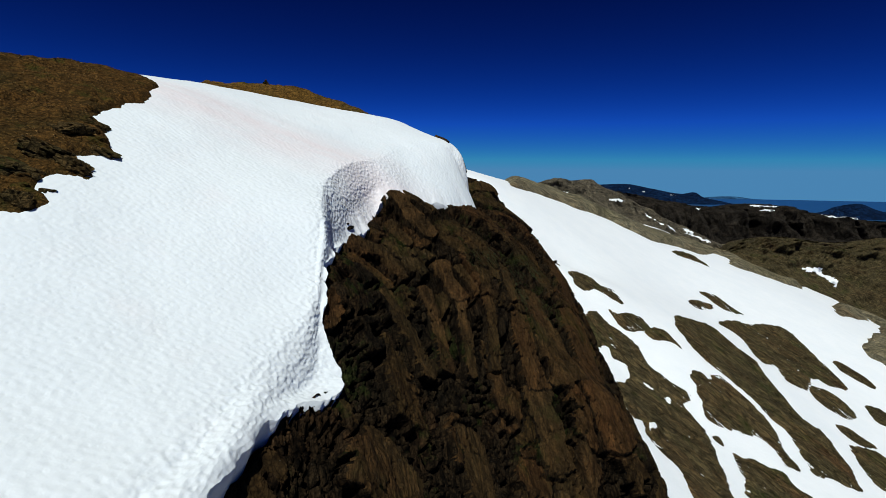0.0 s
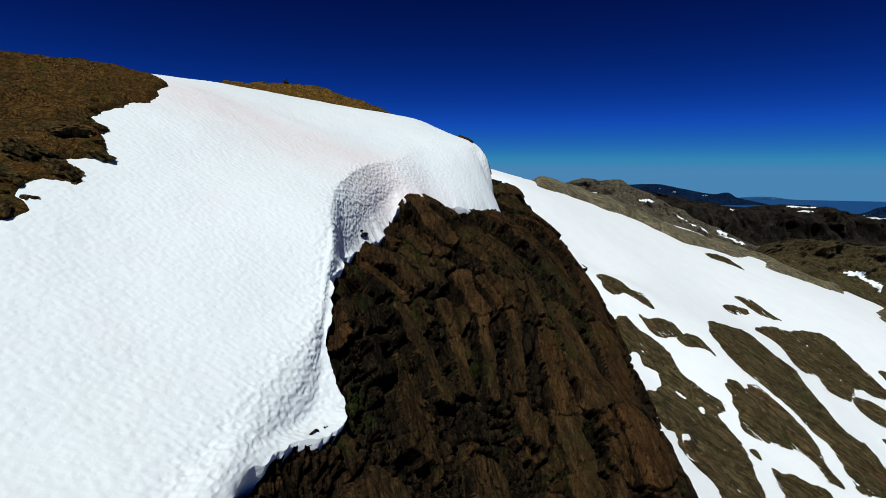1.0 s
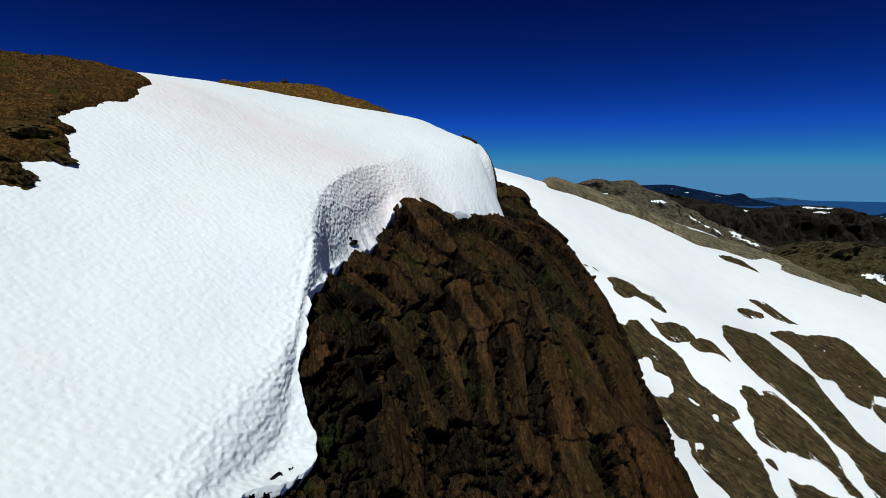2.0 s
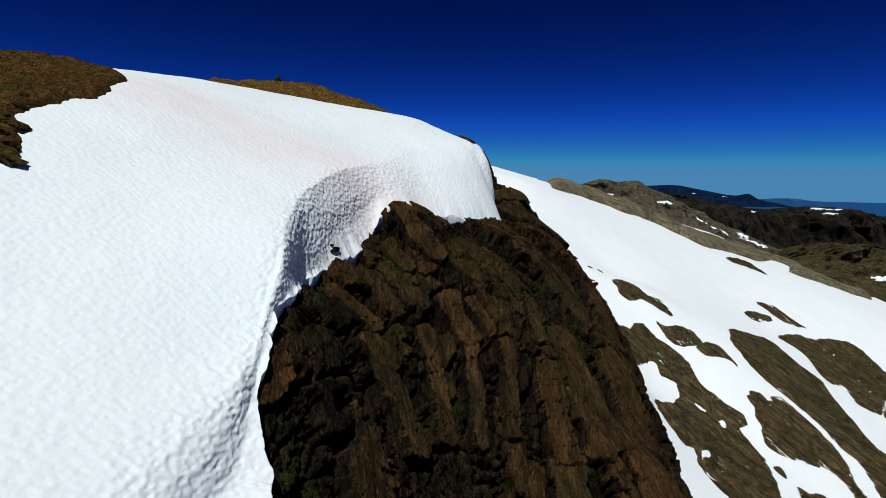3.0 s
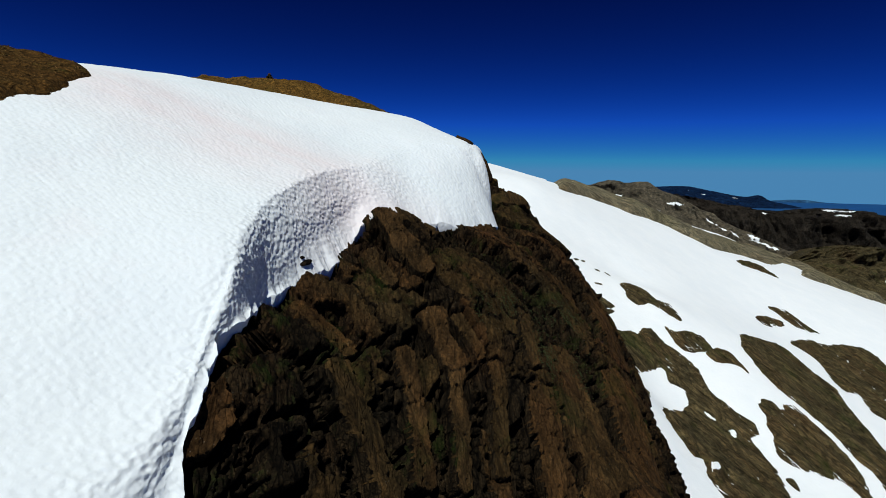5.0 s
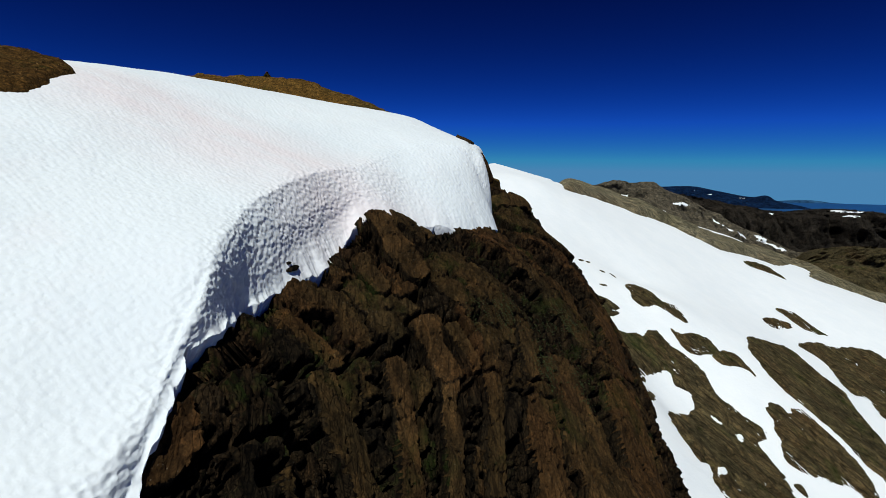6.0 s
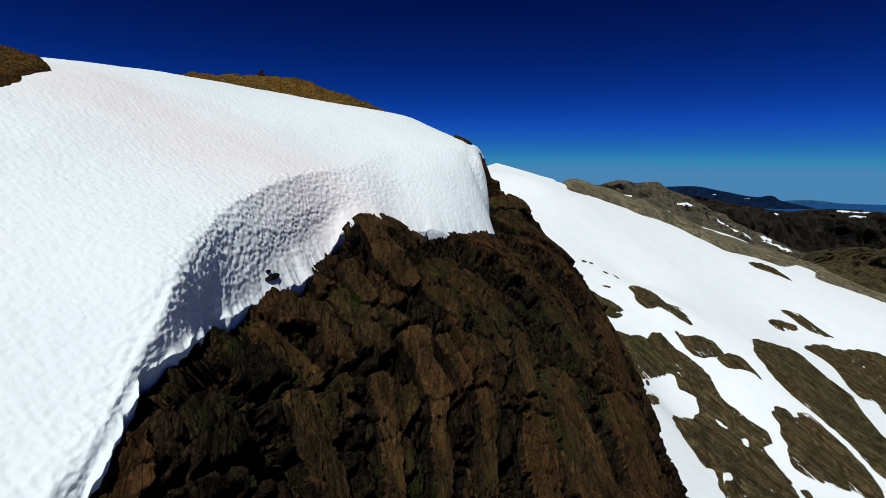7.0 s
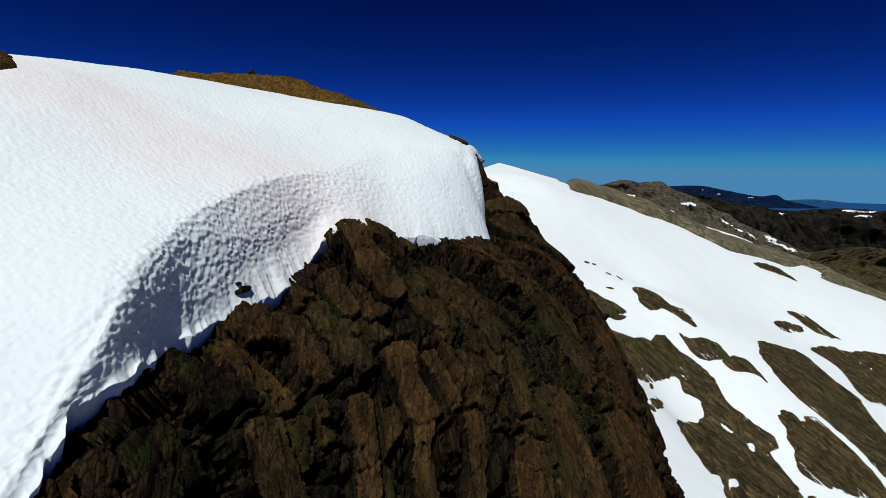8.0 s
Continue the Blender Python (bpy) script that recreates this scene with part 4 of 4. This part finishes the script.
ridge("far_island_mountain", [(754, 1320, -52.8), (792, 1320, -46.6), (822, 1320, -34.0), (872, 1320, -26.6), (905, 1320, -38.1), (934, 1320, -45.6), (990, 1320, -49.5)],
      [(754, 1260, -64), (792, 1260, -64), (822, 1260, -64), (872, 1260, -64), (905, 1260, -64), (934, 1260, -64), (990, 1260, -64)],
      M_BLUE_HAZE, "dark blue far mountain with distance haze painted into its colour", "mountain", 2.5, 0.012, 4)
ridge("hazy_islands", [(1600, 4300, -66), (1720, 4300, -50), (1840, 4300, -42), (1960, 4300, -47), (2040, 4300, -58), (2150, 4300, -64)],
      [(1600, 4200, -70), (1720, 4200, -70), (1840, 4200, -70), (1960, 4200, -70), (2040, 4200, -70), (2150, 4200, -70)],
      M_HAZE, "islands on the sea's horizon, pale blue with painted-in haze", "islands", 2, 0.006, 6, along=120, across=24)


# ---- loose rocks, cairn and grass ----
def stone_mesh(name, size, seed, material, rough=0.35, level=0):
    """A broken, angular stone."""
    bm = bmesh.new()
    bmesh.ops.create_icosphere(bm, subdivisions=level or (3 if max(size) > 0.5 else 2), radius=1.0)
    co = np.array([v.co[:] for v in bm.verts])
    f1, gap, who = cells(co[:, 0] * 1.3 + seed * 3.7, co[:, 1] * 1.3, co[:, 2] * 1.3, 600 + seed)
    out = 1 + rough * (who - 0.5) + 0.3 * rough * fbm(co[:, 0] * 2.5 + seed, co[:, 1] * 2.5, co[:, 2] * 2.5, 3, 620 + seed)
    if level:        # a crag: broken into ledges
        _, gap, step = cells(co[:, 0] * 1.6 + seed, co[:, 1] * 2.4, co[:, 2] * 3.2, 640 + seed)
        out = out + 0.3 * (step - 0.5) - 0.22 * (1 - smooth(0, 0.12, gap))
    co = np.clip(co * out[:, None], -0.85, 0.9) * np.array(size)
    for v, c in zip(bm.verts, co):
        v.co = c
    me = bpy.data.meshes.new(name)
    bm.to_mesh(me)
    bm.free()
    me.materials.append(material)
    return me


def boulder(name, place, size, turn, seed, label, material=None):
    ob = new(name, stone_mesh(name, size, seed, material or M_CLIFF_SLAB))
    ob.matrix_world = pose(*place, *turn)
    return tagged(ob, label, "rock")


boulder("boulder", (-2.1, 55.6, 2.7), (0.6, 1.1, 1.6), (0, -24, 10), 1, "dark upright rock beside the far edge of the snow")
boulder("boulder", (-4.3, 57.6, 5.1), (1.05, 1.0, 0.6), (0, 26, 0), 2, "dark rounded rock showing over the snow's crest")
grain_n = grid_normals(snow)
for place, size, seed in [((-7.1, 31.4, -2.3), (0.46, 0.24, 0.12), 3), ((-7.12, 31.35, -2.05), (0.15, 0.12, 0.07), 4)]:
    at = np.unravel_index(np.argmin(((snow - np.array(place)) ** 2).sum(-1)), snow.shape[:2])
    ob = boulder("stone", place, size, (0, 0, 0), seed, "small black stone melting out of the steep snow", M_DARK)
    ob.matrix_world = Matrix.Translation(Vector(snow[at]) + Vector(grain_n[at]) * -0.02) @ pose(0, 0, 0, 6, -8, 78)

cairn = new("cairn")
cairn.location = (-26.35, 63.35, float(knoll_z(-26.35, 63.35)) - 0.15)
tagged(cairn, "small cairn of piled stones on the brown summit", "cairn")
rng = random.Random(7)
for layer, (count, ring) in enumerate([(6, 0.38), (5, 0.28), (4, 0.2), (2, 0.1), (1, 0.0)]):
    for k in range(count):
        a = 2 * math.pi * k / count + layer * 0.5
        ob = new("stone", stone_mesh("stone", (0.2 - layer * 0.012, 0.15, 0.1), 20 + layer * 7 + k, M_HILL))
        ob.parent = cairn
        ob.matrix_local = pose(ring * math.cos(a), ring * math.sin(a), 0.05 + 0.15 * layer, rng.uniform(-15, 15), rng.uniform(-15, 15), rng.uniform(0, 180))

# stones along the hem of the hillside, each a thing of its own
rng = random.Random(11)
for k, (x, y, size) in enumerate([(-17.3, 24.2, 0.55), (-17.9, 24.6, 0.4), (-16.8, 21.6, 0.6), (-17.4, 21.9, 0.45), (-16.5, 18.9, 0.35), (-17.0, 19.4, 0.5), (-20.2, 27.2, 0.5), (-20.6, 28.0, 0.4), (-19.2, 25.8, 0.4)]):
    p = hill_place(x - 0.35, y)
    ob = boulder("hillside_rock", (p.x, p.y, p.z - size * 0.06), (size * rng.uniform(0.45, 0.75), size * 0.55, size * rng.uniform(0.28, 0.4)),
                 (rng.uniform(-20, 20), rng.uniform(-20, 20), rng.uniform(0, 180)), 40 + k, "angular brown rock on the stony hillside", M_HILL)
    tagged(ob, group="rocks on the hillside")


for k, (x, y, size, turn) in enumerate([(-19.0, 25.6, (0.6, 0.4, 0.42), 20), (-17.4, 23.8, (1.0, 0.7, 0.42), 15), (-18.9, 23.9, (1.0, 0.9, 0.36), -20), (-16.85, 21.4, (0.95, 0.55, 0.46), 8), (-18.2, 21.4, (1.2, 0.9, 0.45), 30),
                                        (-16.8, 19.7, (0.7, 0.5, 0.45), -12), (-18.0, 19.5, (1.2, 0.8, 0.42), 15), (-16.6, 18.2, (0.6, 0.5, 0.4), 25)]):
    p = hill_place(x, y)
    ob = new("crag", stone_mesh("crag", size, 70 + k, M_CRAG, 0.5, 4))
    ob.matrix_world = pose(p.x, p.y, p.z - 0.3 * size[2], rng.uniform(-8, 8), 18 + rng.uniform(-8, 8), turn)
    tagged(ob, "dark mossy rock block jutting from the hillside", "rock", "crags on the hillside")


def scatter_mesh(name, pieces, material):
    """One mesh from many small pieces, each (corners, faces)."""
    verts, faces = [], []
    for v, f in pieces:
        faces += [tuple(i + len(verts) for i in face) for face in f]
        verts += v
    me = bpy.data.meshes.new(name)
    me.from_pydata(verts, [], faces)
    me.materials.append(material)
    return me


def pebble(p, size, r):
    """A small eight-cornered stone."""
    v = []
    for sx in (-1, 1):
        for sy in (-1, 1):
            for sz in (-1, 1):
                v.append((p.x + sx * size * r.uniform(0.5, 1.1), p.y + sy * size * r.uniform(0.5, 1.1), p.z + sz * size * r.uniform(0.2, 0.45)))
    return v, [(0, 1, 3, 2), (4, 6, 7, 5), (0, 4, 5, 1), (2, 3, 7, 6), (0, 2, 6, 4), (1, 5, 7, 3)]


def tuft(p, high, r, blades=7):
    """Dry grass blades that lean out of one point."""
    v, f = [], []
    for _ in range(blades):
        a, lean, h = r.uniform(0, 6.283), r.uniform(0.5, 1.6), high * r.uniform(0.6, 1.2)
        dx, dy, w = math.cos(a), math.sin(a), 0.018
        k = len(v)
        v += [(p.x - dy * w, p.y + dx * w, p.z - 0.03), (p.x + dy * w, p.y - dx * w, p.z - 0.03),
              (p.x + dx * lean * h * 0.5 + dy * w, p.y + dy * lean * h * 0.5 - dx * w, p.z + h * 0.7), (p.x + dx * lean * h, p.y + dy * lean * h, p.z + h)]
        f += [(k, k + 1, k + 2, k + 3)]
    return v, f


pebbles, grass = [], []
while len(pebbles) < 4200:
    x, y = rng.uniform(-46, -15.8), rng.uniform(12, 46)
    if float(side_of(np.array([x]), np.array([y]), HEM)[0]) < 0.5:
        continue
    p = hill_place(x, y)
    pebbles.append(pebble(p, 0.02 + 0.055 * rng.random() ** 3, rng))
while len(grass) < 2600:
    x, y = rng.uniform(-40, -15.8), rng.uniform(12, 44)
    if float(side_of(np.array([x]), np.array([y]), HEM)[0]) < 0.5 or noise.noise((x * 0.35, y * 0.35, 0)) < -0.05:
        continue
    grass.append(tuft(hill_place(x, y), rng.uniform(0.03, 0.08), rng))
ob = new("scree", scatter_mesh("scree", pebbles, M_STONE))
tagged(ob, "small broken brown stones strewn over the hillside", "stones", kind="stuff")
ob = new("dry_grass", scatter_mesh("dry_grass", grass, M_GRASS))
tagged(ob, "tufts of dry yellow-brown grass on the hillside", "grass", kind="stuff")

# moss cushions in the cracks of the buttress
moss = []
for cx, cy, spread, count in [(3.2, 38.6, 1.1, 260), (4.6, 40.6, 0.9, 200), (3.4, 35.6, 0.7, 160), (1.4, 36.4, 0.7, 110), (5.6, 37.2, 0.9, 140), (0.2, 35.0, 0.5, 60)]:
    for _ in range(count * 3):
        x, y = rng.gauss(cx, spread * 0.45), rng.gauss(cy, spread * 0.8)
        j, i = int(round((15 - x) / 0.055)), int(round((y - 9) / 0.065))
        moss.append(pebble(Vector(rock[i, j]), rng.uniform(0.015, 0.045), rng))
ob = new("moss", scatter_mesh("moss", moss, M_MOSS))
tagged(ob, "dark green moss cushions in the rock cracks", "moss", kind="stuff")
